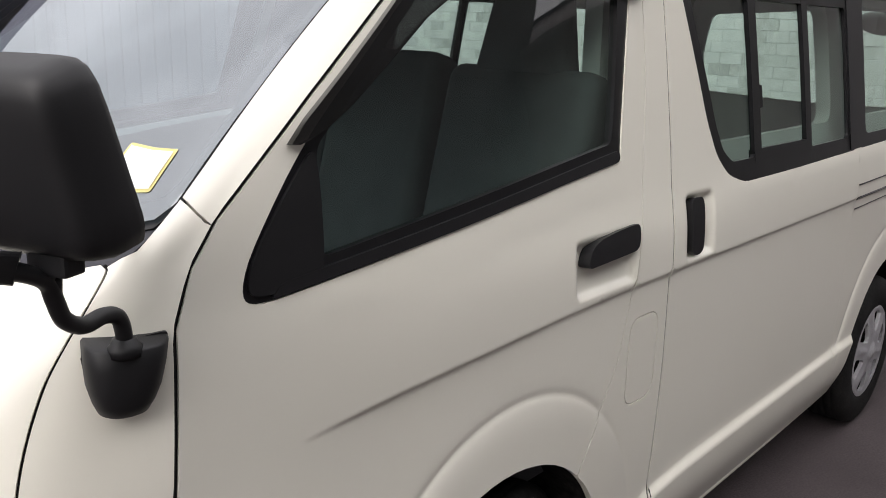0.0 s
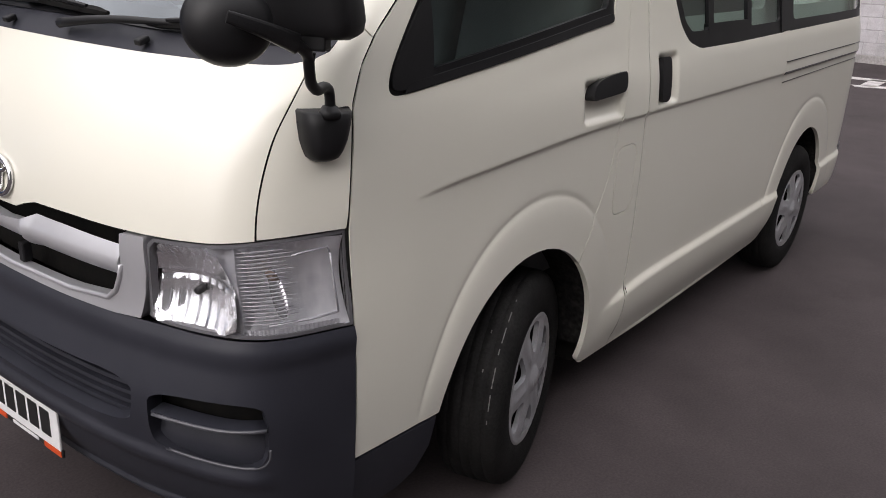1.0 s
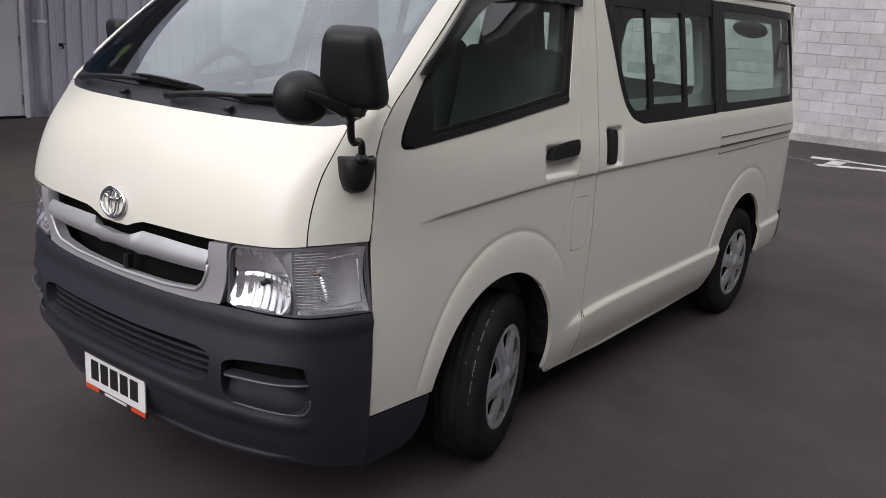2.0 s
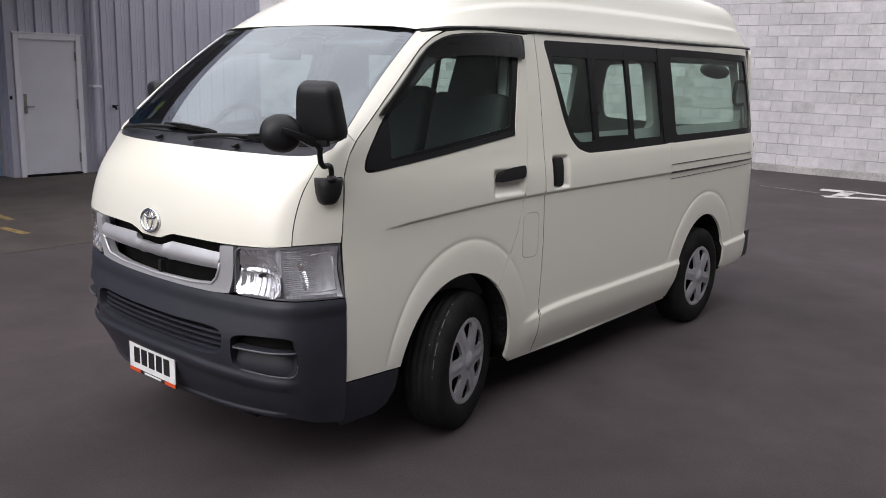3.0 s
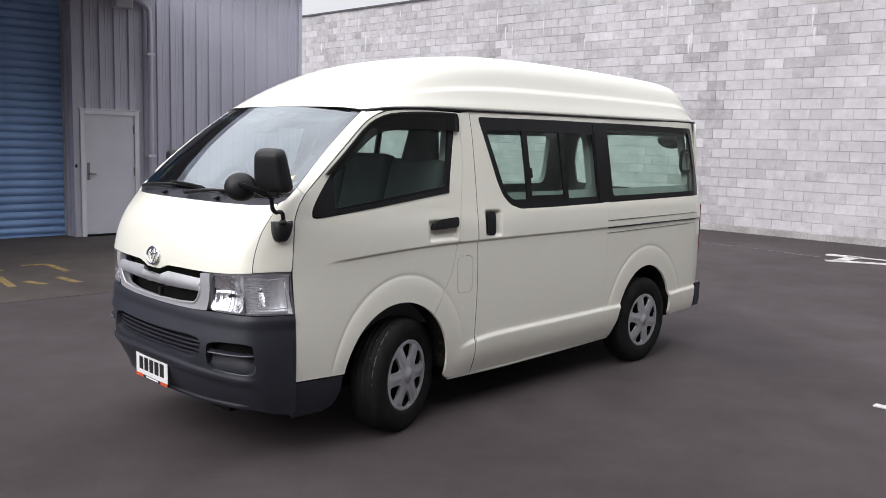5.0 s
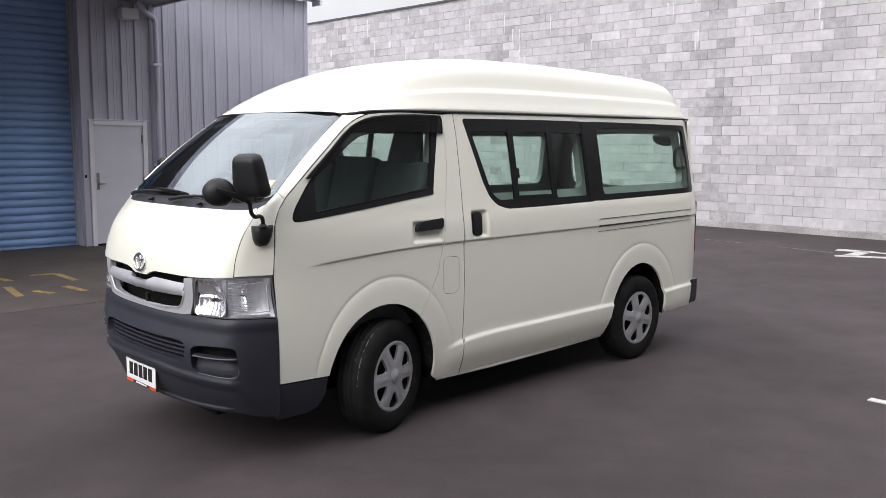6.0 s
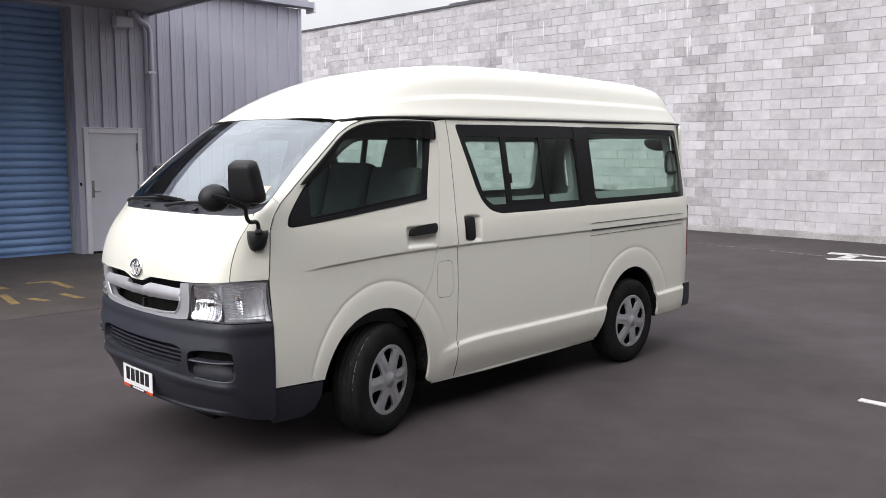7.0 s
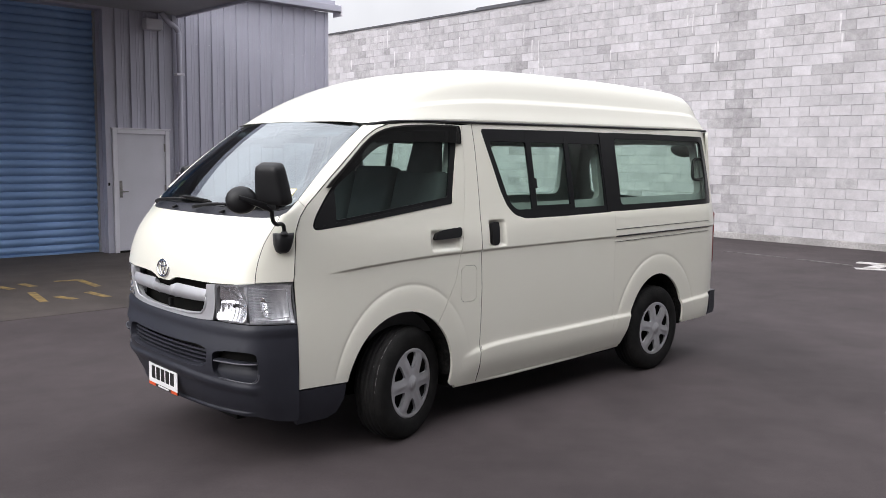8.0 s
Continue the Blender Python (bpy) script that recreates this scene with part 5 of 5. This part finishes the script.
def seat(y, width, top, high=True, lean=0.0):
    s = part("seat_back", turned(block((-0.06, -width / 2, 0.0), (0.07, width / 2, top), 0.045, 4), Matrix.Translation((0.26, y, 0.98)) @ pose(0, 0, 0, 0, 14, 0)), FABRIC, van, "dark grey fabric seat", True)
    part("seat_cushion", block((-0.22, y - width / 2, 0.86), (0.32, y + width / 2, 1.02), 0.05, 4), FABRIC, s, "", True)
    if high:
        bm = block((-0.05, -0.165, top - 0.06), (0.05, 0.165, top + 0.27), 0.045, 4)
        for v in bm.verts:
            e = ease(top - 0.05, top + 0.22, v.co.z)
            v.co.y = v.co.y * (0.90 - 0.32 * e) + lean + 0.025 * e
        part("head_rest", turned(bm, Matrix.Translation((0.26, y, 0.98)) @ pose(0, 0, 0, 0, 14, 0)), FABRIC, s, "", True)
    part("seat_box", block((-0.20, y - width / 2 + 0.02, 0.60), (0.34, y + width / 2 - 0.02, 0.88)), DASH, s)


seat(0.36, 0.46, 0.61, True, 0.008)
seat(0.83, 0.40, 0.635, False)
seat(1.27, 0.46, 0.60)
# rear load space: hanging grip and inner rear mirror
part("grab_handle", tube(spline([(3.43, 0.165, 1.665), (3.33, 0.175, 1.672), (3.285, 0.178, 1.64), (3.285, 0.178, 1.53), (3.33, 0.175, 1.498), (3.43, 0.165, 1.505)], 5), 0.013, 8), MATT, van, "black grab handle", True)
rear_mirror = part("rear_view_mirror", turned(lathe([(0.0005, -0.030), (0.5, -0.026), (0.85, -0.012), (1.0, 0.006), (0.97, 0.018), (0.0005, 0.020)], 36), Matrix.Translation((3.62, 0.50, 1.745)) @ pose(0, 0, 0, 10, 6, -100) @ Matrix.Diagonal((0.135, 1.0, 0.060, 1.0))), MATT, van, "black rear under-mirror", True)
part("mirror_bracket", tube([(3.47, 0.46, 1.90), (3.56, 0.46, 1.89), (3.62, 0.47, 1.78)], 0.012, 8), MATT, rear_mirror)

# labels behind the windscreen
def spot(s, v, r):
    return [(s + r * math.cos(2 * math.pi * k / 24), v + r / 0.75 * math.sin(2 * math.pi * k / 24)) for k in range(24)]


disc = patch("round_label", spot(-0.46, 6.245, 0.036), [], face(0.008), material("green_yellow_label", (0.42, 0.44, 0.10), 0.6), screen, 0.02, 0.75, 0.0, "round yellow-green label", (-1, 0, 0.5))
patch("label_centre", spot(-0.46, 6.245, 0.016), [], face(0.0065), YELLOW, disc, 0.02, 0.75, 0.0, "", (-1, 0, 0.5))
disc = patch("round_label", spot(-0.45, 6.175, 0.026), [], face(0.008), WHITE, screen, 0.02, 0.75, 0.0, "round white label", (-1, 0, 0.5))
patch("label_centre", spot(-0.45, 6.175, 0.018), [], face(0.0065), CABIN, disc, 0.02, 0.75, 0.0, "", (-1, 0, 0.5))
lab = fillet([(0.640, 6.160), (0.737, 6.145), (0.734, 6.247), (0.638, 6.266)], 0.006)
sticker = patch("windscreen_label", lab, [], face(-0.0022), YELLOW, screen, 0.03, 0.75, 0.0, "yellow bordered paper label", (-1, -1, 0.5))
patch("label_sheet", shrunk(lab, 0.0055, 0.75), [], face(-0.0036), WHITE, sticker, 0.03, 0.75, 0.0, "", (-1, -1, 0.5))

# ---------------------------------------------------------------- ground
ASPHALT = weathered("worn_asphalt", (0.062, 0.0507, 0.0522), (0.040, 0.0326, 0.0336), 0.85, 0.42, 2.3, 110, 0.14, 0.17, 0.0, 0.35)
CONCRETE = weathered("concrete_apron", (0.078, 0.066, 0.060), (0.050, 0.042, 0.039), 0.85, 0.5, 2.5, 70, 0.14, 0.15)
PAINT_Y = material("worn_yellow_paint", (0.30, 0.20, 0.06), 0.8, 0, (0.11, 0.078, 0.042), 9, 0.4, 60, spots=0.3)
PAINT_W = material("worn_white_paint", (0.62, 0.60, 0.59), 0.8, 0, (0.38, 0.36, 0.355), 6, 0.4, 60, spots=0.25)
FADED = material("faded_white_paint", (0.13, 0.12, 0.12), 0.85, 0, (0.058, 0.052, 0.053), 5, 0.4, 60, spots=0.25)
n = 40
gx = [-3000, -300, -60] + [-20 + 40 * k / n for k in range(n + 1)] + [60, 300, 3000]
verts = [(x, y, 0.0) for x in gx for y in gx]
m = len(gx)
faces = [(i * m + j, (i + 1) * m + j, (i + 1) * m + j + 1, i * m + j + 1) for i in range(m - 1) for j in range(m - 1)]
tagged(hang("ground", mesh_of("ground", verts, faces, ASPHALT), None), "dark grey worn asphalt yard", "ground", kind="structure")
apron = part("pavement", block((-14, 5.3, -0.02), (7.0, 10.9, 0.003)), CONCRETE, None)
tagged(apron, "brownish concrete apron before the roller door", "pavement", kind="structure")


def stripe(name, points, width, mat, label, group, z=0.007):
    verts, faces = [], []
    pts = [Vector(p) for p in points]
    for i, p in enumerate(pts):
        d = (pts[min(i + 1, len(pts) - 1)] - pts[max(i - 1, 0)]).normalized()
        s = Vector((-d.y, d.x)) * width / 2
        verts += [(p.x + s.x, p.y + s.y, z), (p.x - s.x, p.y - s.y, z), (p.x + s.x, p.y + s.y, -0.002), (p.x - s.x, p.y - s.y, -0.002)]
    for i in range(len(pts) - 1):
        a = 4 * i
        faces += [(a, a + 1, a + 5, a + 4), (a + 2, a, a + 4, a + 6), (a + 1, a + 3, a + 7, a + 5)]
    return tagged(hang(name, mesh_of(name, verts, faces, mat, False), None), label, "road marking", group)


for pts in ([(0.53, 7.65), (0.83, 7.61)], [(0.83, 7.61), (0.81, 6.89)], [(0.55, 6.55), (0.60, 6.06)], [(0.16, 6.46), (0.26, 6.14)], [(0.15, 7.72), (0.20, 7.36)], [(0.03, 6.92), (-0.07, 6.16)], [(-0.14, 7.66), (-0.07, 7.30)], [(-0.45, 7.5), (-0.40, 6.9)]):
    stripe("floor_marking", pts, 0.09, PAINT_Y, "worn yellow painted stroke on asphalt", "yellow strokes on the yard")
for pts, w in (([(11.36, 1.85), (11.42, 1.30)], 0.24), ([(11.42, 1.42), (10.62, 1.40)], 0.20), ([(10.50, 1.56), (10.72, 1.20), (11.10, 0.38)], 0.17), ([(11.42, 1.30), (11.40, 0.45)], 0.10)):
    stripe("arrow_marking", pts, w, PAINT_W, "worn white painted arrow on asphalt", "strokes of the white arrow")
stripe("bay_line", [(2.78, -1.66), (2.74, -4.5)], 0.07, PAINT_W, "worn white bay line on asphalt", "white bay lines")
stripe("bay_line", [(11.1, 4.1), (11.05, 2.9)], 0.07, FADED, "faded white bay line on asphalt", "white bay lines")
stripe("bay_line", [(11.0, 2.7), (10.85, 1.72)], 0.07, FADED, "faded white bay line on asphalt", "white bay lines")

# ---------------------------------------------------------------- corrugated building
CLAD = material("blue_grey_cladding", (0.46, 0.455, 0.53), 0.45, 0.1, (0.415, 0.41, 0.48), 1.2, 0.05, 120, spots=0.05)
ROLLER = material("blue_roller_slats", (0.235, 0.365, 0.60), 0.5, 0.1, (0.19, 0.305, 0.52), 1.5, 0.08, 80, spots=0.08)
DOORP = material("grey_white_door_paint", (0.58, 0.57, 0.62), 0.5, 0, (0.54, 0.53, 0.575), 2.2, 0.05, 120, spots=0.04)
FRAMEP = material("white_frame_paint", (0.68, 0.665, 0.71), 0.5, 0, (0.62, 0.605, 0.65), 3)
SOFFIT = material("grey_soffit", (0.34, 0.34, 0.35), 0.7, 0, (0.30, 0.30, 0.31), 1.5)
FACE_Y, ROLL_Y = 10.30, 10.62


def ribbed(name, x0, x1, z0, z1, y, parent, label, pitch=0.2445, first=None):
    """Cladding with raised trapezoid ribs, running up."""
    prof, x = [(x0, 0.0)], first if first is not None else x0 + pitch * 0.5
    while x < x1 - 0.04:
        for dx, d in ((-0.026, 0.0), (-0.017, 0.032), (0.017, 0.032), (0.026, 0.0)):
            if x0 < x + dx < x1:
                prof.append((x + dx, d))
        for dx in (0.095, 0.145):
            if x + dx + 0.01 < x1:
                prof += [(x + dx - 0.008, 0.0), (x + dx, 0.004), (x + dx + 0.008, 0.0)]
        x += pitch
    prof.append((x1, 0.0))
    verts = [(px, y - d, z) for z in (z0, z1) for px, d in prof] + [(px, y + 0.05, z) for z in (z0, z1) for px in (x0, x1)]
    k = len(prof)
    faces = [(i, i + 1, k + i + 1, k + i) for i in range(k - 1)] + [(2 * k, 2 * k + 2, k, 0), (2 * k + 1, k - 1, 2 * k - 1, 2 * k + 3), (2 * k, 2 * k + 1, 2 * k + 3, 2 * k + 2)]
    return hang(name, mesh_of(name, verts, faces, CLAD, False), parent, label)


north = tagged(ribbed("wall_north", 3.37, 6.66, 0.0, 4.42, FACE_Y, None, "", first=3.49), "blue-grey ribbed metal cladding wall", "wall", kind="structure")
ribbed("cladding_panel", 2.385, 3.37, 2.06, 4.42, FACE_Y, north, "", first=2.505)
part("corner_flashing", block((6.62, FACE_Y - 0.03, 0.0), (6.69, FACE_Y + 0.10, 4.42)), CLAD, north)
part("end_wall", block((6.58, FACE_Y + 0.10, 0.0), (6.66, 24.0, 4.42)), CLAD, north)
part("jamb", block((2.285, FACE_Y - 0.02, 0.0), (2.385, FACE_Y + 0.12, 4.42), 0.004), CLAD, north)
part("reveal", block((2.275, FACE_Y + 0.12, 0.0), (2.37, ROLL_Y + 0.05, 4.42)), CLAD, north)
part("lintel", block((-8.0, FACE_Y - 0.02, 3.95), (2.285, ROLL_Y + 0.05, 4.42)), CLAD, north)
bolt = turned(lathe([(0.0005, -0.006), (0.008, -0.005), (0.010, 0.0)], 8), pose(0, 0, 0))
bolt_mesh = part("fastener", bolt, FRAMEP, north).data
for k in range(14):
    for z in (0.55, 1.55, 2.55, 3.55):
        if k or z > 0.6:
            b = hang("fastener", bolt_mesh, north)
            b.location = (3.49 + 0.2445 * k - 0.06, FACE_Y - 0.001, z)
bpy.data.objects["fastener"].location = (3.43, FACE_Y - 0.001, 0.55)
gutter = part("gutter", block((3.55, FACE_Y - 0.17, 4.44), (6.90, FACE_Y + 0.06, 4.56), 0.008), CLAD, north, "blue-grey metal gutter")
part("gutter_end", block((6.895, FACE_Y - 0.18, 4.36), (6.925, FACE_Y + 0.10, 4.575), 0.006), FRAMEP, north)
part("roof_edge", block((3.55, FACE_Y - 0.02, 4.56), (6.86, 24.0, 4.66)), CLAD, north)

roller = thing("roller_door", "closed blue ribbed steel roller shutter door", "roller door", (0, ROLL_Y, 0))
slat_prof = [(0.0, 0.002), (0.010, 0.0), (0.020, -0.014), (0.040, -0.029), (0.070, -0.033), (0.098, -0.024), (0.114, -0.006), (0.1245, 0.002)]
sv = [(x, y, z) for x in (-8.0, 2.28) for z, y in slat_prof] + [(x, 0.02, z) for x in (-8.0, 2.28) for z in (0.0, 0.1245)]
k = len(slat_prof)
sf = [(i, k + i, k + i + 1, i + 1) for i in range(k - 1)] + [(2 * k, 2 * k + 1, 2 * k + 3, 2 * k + 2), (0, 2 * k, 2 * k + 2, k), (k - 1, 2 * k - 1, 2 * k + 3, 2 * k + 1)]
slat_mesh = mesh_of("slat", sv, sf, ROLLER, True)
for i in range(33):
    s = hang("slat", slat_mesh, roller)
    s.location = (0, 0, 0.035 + 0.1245 * i)
part("bottom_rail", block((-8.0, -0.03, 0.006), (2.28, 0.03, 0.038)), ROLLER, roller)
part("door_track", block((2.245, -0.06, 0.0), (2.276, 0.05, 4.1)), SOFFIT, roller)

# personnel door
pdoor = thing("door_1", "closed pale grey painted steel side door in white frame", "door", (2.39, FACE_Y, 0), kind="structure")
for n_, lo, hi in (("door_frame", (0.0, -0.05, 0.0), (0.075, 0.06, 2.05)), ("door_frame", (0.905, -0.05, 0.0), (0.98, 0.06, 2.05)), ("door_frame", (0.075, -0.05, 1.975), (0.905, 0.06, 2.05))):
    part(n_, block(lo, hi, 0.006), FRAMEP, pdoor, "white painted frame")
part("head_flashing", block((-0.02, -0.062, 2.05), (1.0, 0.03, 2.07)), FRAMEP, pdoor)
leaf = part("door_leaf", block((0.079, -0.02, 0.035), (0.901, 0.03, 1.971), 0.003), DOORP, pdoor, "pale grey flush leaf")
part("lock_plate", block((0.105, -0.026, 0.92), (0.15, -0.019, 1.20), 0.002), material("worn_steel", (0.30, 0.285, 0.27), 0.45, 0.7, (0.2, 0.19, 0.18), 30), leaf, "worn steel lock plate")
part("door_handle", tube([(0.128, -0.03, 1.02), (0.128, -0.065, 1.02), (0.15, -0.07, 1.02), (0.23, -0.07, 1.02)], 0.010, 10), bpy.data.materials["worn_steel"], leaf)
for z in (0.25, 1.05, 1.75):
    part("hinge", block((0.885, -0.035, z - 0.07), (0.915, -0.018, z + 0.07), 0.003), bpy.data.materials["worn_steel"], leaf)
part("threshold", block((0.07, -0.06, 0.0), (0.91, 0.06, 0.03)), DARK, pdoor)
part("latch_box", block((-0.085, -0.035, 1.12), (-0.055, -0.02, 1.17), 0.004), DARK, pdoor)

pipe = part("downpipe", tube(spline([(3.20, FACE_Y - 0.20, 3.98), (3.30, FACE_Y - 0.20, 3.86), (3.45, FACE_Y - 0.12, 3.80), (3.535, FACE_Y - 0.10, 3.72), (3.55, FACE_Y - 0.10, 3.5), (3.55, FACE_Y - 0.10, 2.0), (3.55, FACE_Y - 0.10, 0.05)], 6), 0.045, 14), CLAD, None, "", True)
tagged(pipe, "blue-grey round downpipe on the cladding wall", "downpipe")
for z in (1.32, 3.0):
    part("pipe_bracket", block((3.48, FACE_Y - 0.155, z - 0.02), (3.62, FACE_Y, z + 0.02), 0.004), FRAMEP, pipe)
tap = part("wall_tap", tube(spline([(3.86, FACE_Y - 0.01, 1.0), (3.86, FACE_Y - 0.09, 1.0), (3.86, FACE_Y - 0.11, 0.96)], 4), 0.013, 8), DARK, None)
tagged(tap, "small dark metal tap on the cladding wall", "tap")
part("tap_lever", block((3.82, FACE_Y - 0.10, 1.015), (3.90, FACE_Y - 0.06, 1.03)), DARK, tap)
flood = part("security_light", block((2.93, FACE_Y - 0.22, 3.69), (3.22, FACE_Y - 0.03, 3.87), 0.02), DOORP, None)
tagged(flood, "white boxy security light under the canopy", "light")
part("light_bracket", block((3.02, FACE_Y - 0.04, 3.74), (3.13, FACE_Y + 0.0, 3.99)), CLAD, flood)

canopy = part("canopy", block((-8.0, 6.6, 3.99), (3.55, FACE_Y + 0.1, 4.12)), SOFFIT, None)
tagged(canopy, "grey flat canopy over the roller door", "canopy", kind="structure")
part("fascia", block((-8.0, 6.56, 3.95), (3.60, 6.60, 4.30)), CLAD, canopy)
part("side_fascia", block((3.55, 6.60, 3.95), (3.60, FACE_Y - 0.02, 4.30)), CLAD, canopy)

# ---------------------------------------------------------------- block wall
BLOCK = weathered("grey_concrete_block", (0.53, 0.512, 0.53), (0.44, 0.425, 0.438), 0.9, 0.45, 5.0, 60, 0.10, 0.08, 0.085)
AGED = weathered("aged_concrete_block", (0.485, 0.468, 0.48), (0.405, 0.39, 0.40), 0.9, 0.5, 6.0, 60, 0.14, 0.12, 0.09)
WORN = weathered("stained_concrete_block", (0.44, 0.425, 0.435), (0.34, 0.327, 0.334), 0.9, 1.1, 7.0, 60, 0.18, 0.15, 0.12)
MORTAR = weathered("pale_mortar", (0.46, 0.445, 0.455), (0.25, 0.24, 0.245), 0.95, 0.9, 4.0, 70, 0.25, 0.12)
FLASH = material("dark_cap_flashing", (0.10, 0.10, 0.11), 0.5, 0.3)
WX, TOP = 13.6, 5.6
east = part("wall_east", block((WX + 0.012, -24.0, -0.02), (WX + 0.2, 26.0, TOP)), MORTAR, None)
tagged(east, "tall weathered grey concrete block wall", "wall", kind="structure")
part("cap_flashing", block((WX - 0.02, -24.0, TOP), (WX + 0.23, 13.1, TOP + 0.09)), FLASH, east)
part("cap_flashing", block((WX - 0.02, 13.1, TOP), (WX + 0.23, 26.0, TOP + 0.05)), FLASH, east)
part("wall_footing", block((WX - 0.03, -24.0, -0.02), (WX + 0.02, 26.0, 0.13), 0.01), material("stained_footing", (0.42, 0.40, 0.395), 0.9, 0, (0.22, 0.21, 0.205), 1.6, 0.6, 30, spots=0.2), east, "stained concrete footing")
BW, BH, DEEP = 0.3955, 0.1925, 0.006


def block_shape(w, h):
    b = 0.004
    v = [(0.0, -w / 2, -h / 2), (0.0, w / 2, -h / 2), (0.0, w / 2, h / 2), (0.0, -w / 2, h / 2), (-DEEP, -w / 2 + b, -h / 2 + b), (-DEEP, w / 2 - b, -h / 2 + b), (-DEEP, w / 2 - b, h / 2 - b), (-DEEP, -w / 2 + b, h / 2 - b)]
    f = [(4, 7, 6, 5), (0, 4, 5, 1), (1, 5, 6, 2), (2, 6, 7, 3), (3, 7, 4, 0)]
    return v, f


bv, bf = block_shape(BW, BH)
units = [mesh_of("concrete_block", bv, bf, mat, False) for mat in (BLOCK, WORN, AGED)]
rng = random.Random(5)
rest, made = {0: ([], []), 1: ([], []), 2: ([], [])}, 0
rows = int((TOP - 0.13) / 0.2)
for r in range(rows):
    z = 0.13 + 0.2 * r + 0.1
    y = -6.0 + (0.2 if r % 2 else 0.0)
    while y < 24.0:
        jog, lean = rng.uniform(-0.003, 0.004), rng.uniform(-0.003, 0.003)
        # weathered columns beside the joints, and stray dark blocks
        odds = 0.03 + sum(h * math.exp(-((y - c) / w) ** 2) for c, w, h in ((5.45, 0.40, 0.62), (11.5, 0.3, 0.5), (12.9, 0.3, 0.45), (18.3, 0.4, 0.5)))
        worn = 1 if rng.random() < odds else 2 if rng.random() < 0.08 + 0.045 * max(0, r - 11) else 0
        if y < -1.8:
            pass
        elif 0.6 < y < 6.2 and r < 21 and made < 300:
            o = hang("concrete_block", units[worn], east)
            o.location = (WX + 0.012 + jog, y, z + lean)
            made += 1
        else:
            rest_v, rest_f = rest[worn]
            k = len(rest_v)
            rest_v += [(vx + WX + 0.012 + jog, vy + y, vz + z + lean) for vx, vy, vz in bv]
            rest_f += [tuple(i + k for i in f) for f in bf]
        y += 0.4
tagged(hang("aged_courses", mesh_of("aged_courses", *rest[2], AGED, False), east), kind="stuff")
tagged(hang("stained_courses", mesh_of("stained_courses", *rest[1], WORN, False), east), kind="stuff")
tagged(hang("block_courses", mesh_of("block_courses", *rest[0], BLOCK, False), east), kind="stuff")

# lime that has run down from the joints
LIME = material("lime_bloom", (0.68, 0.66, 0.67), 0.95, 0, (0.54, 0.525, 0.53), 9, 0.5, 60)
for _ in range(46):
    y, top = rng.uniform(1.0, 20.0), rng.uniform(3.1, 5.5)
    w, h = rng.uniform(0.012, 0.035), rng.uniform(0.12, 0.55)
    prof = [(y - w * rng.uniform(0.6, 1.0), top), (y + w * rng.uniform(0.6, 1.0), top), (y + w * rng.uniform(0.5, 1.1), top - h * 0.45), (y + w * 0.25, top - h), (y - w * 0.25, top - h), (y - w * rng.uniform(0.5, 1.1), top - h * 0.5)]
    x = WX + 0.012 - DEEP - 0.0035
    k = len(prof)
    hang("lime_streak", mesh_of("lime_streak", [(x, a, b) for a, b in prof] + [(x + 0.006, a, b) for a, b in prof], [tuple(range(k))] + [(i, (i + 1) % k, k + (i + 1) % k, k + i) for i in range(k)], LIME, False), east)

# unseen walls, added to shade the van's near flank and darken its reflections
RENDER = material("plain_render", (0.13, 0.128, 0.125), 0.9, 0, (0.10, 0.099, 0.096), 0.6)
yard = part("wall_south", block((-30.0, -9.0, 0.0), (13.6, -8.7, 9.6)), RENDER, None)
tagged(yard, "unseen plain dark wall added to dim the van's side and reflections", "wall", kind="structure")
# added return: keeps bright blocks out of the side windows' reflections
yard = part("wall_return", block((13.3, -8.7, 0.0), (13.58, -1.6, 5.2)), RENDER, None)
tagged(yard, "unseen plain dark wall added to dim the van's side and reflections", "wall", kind="structure")
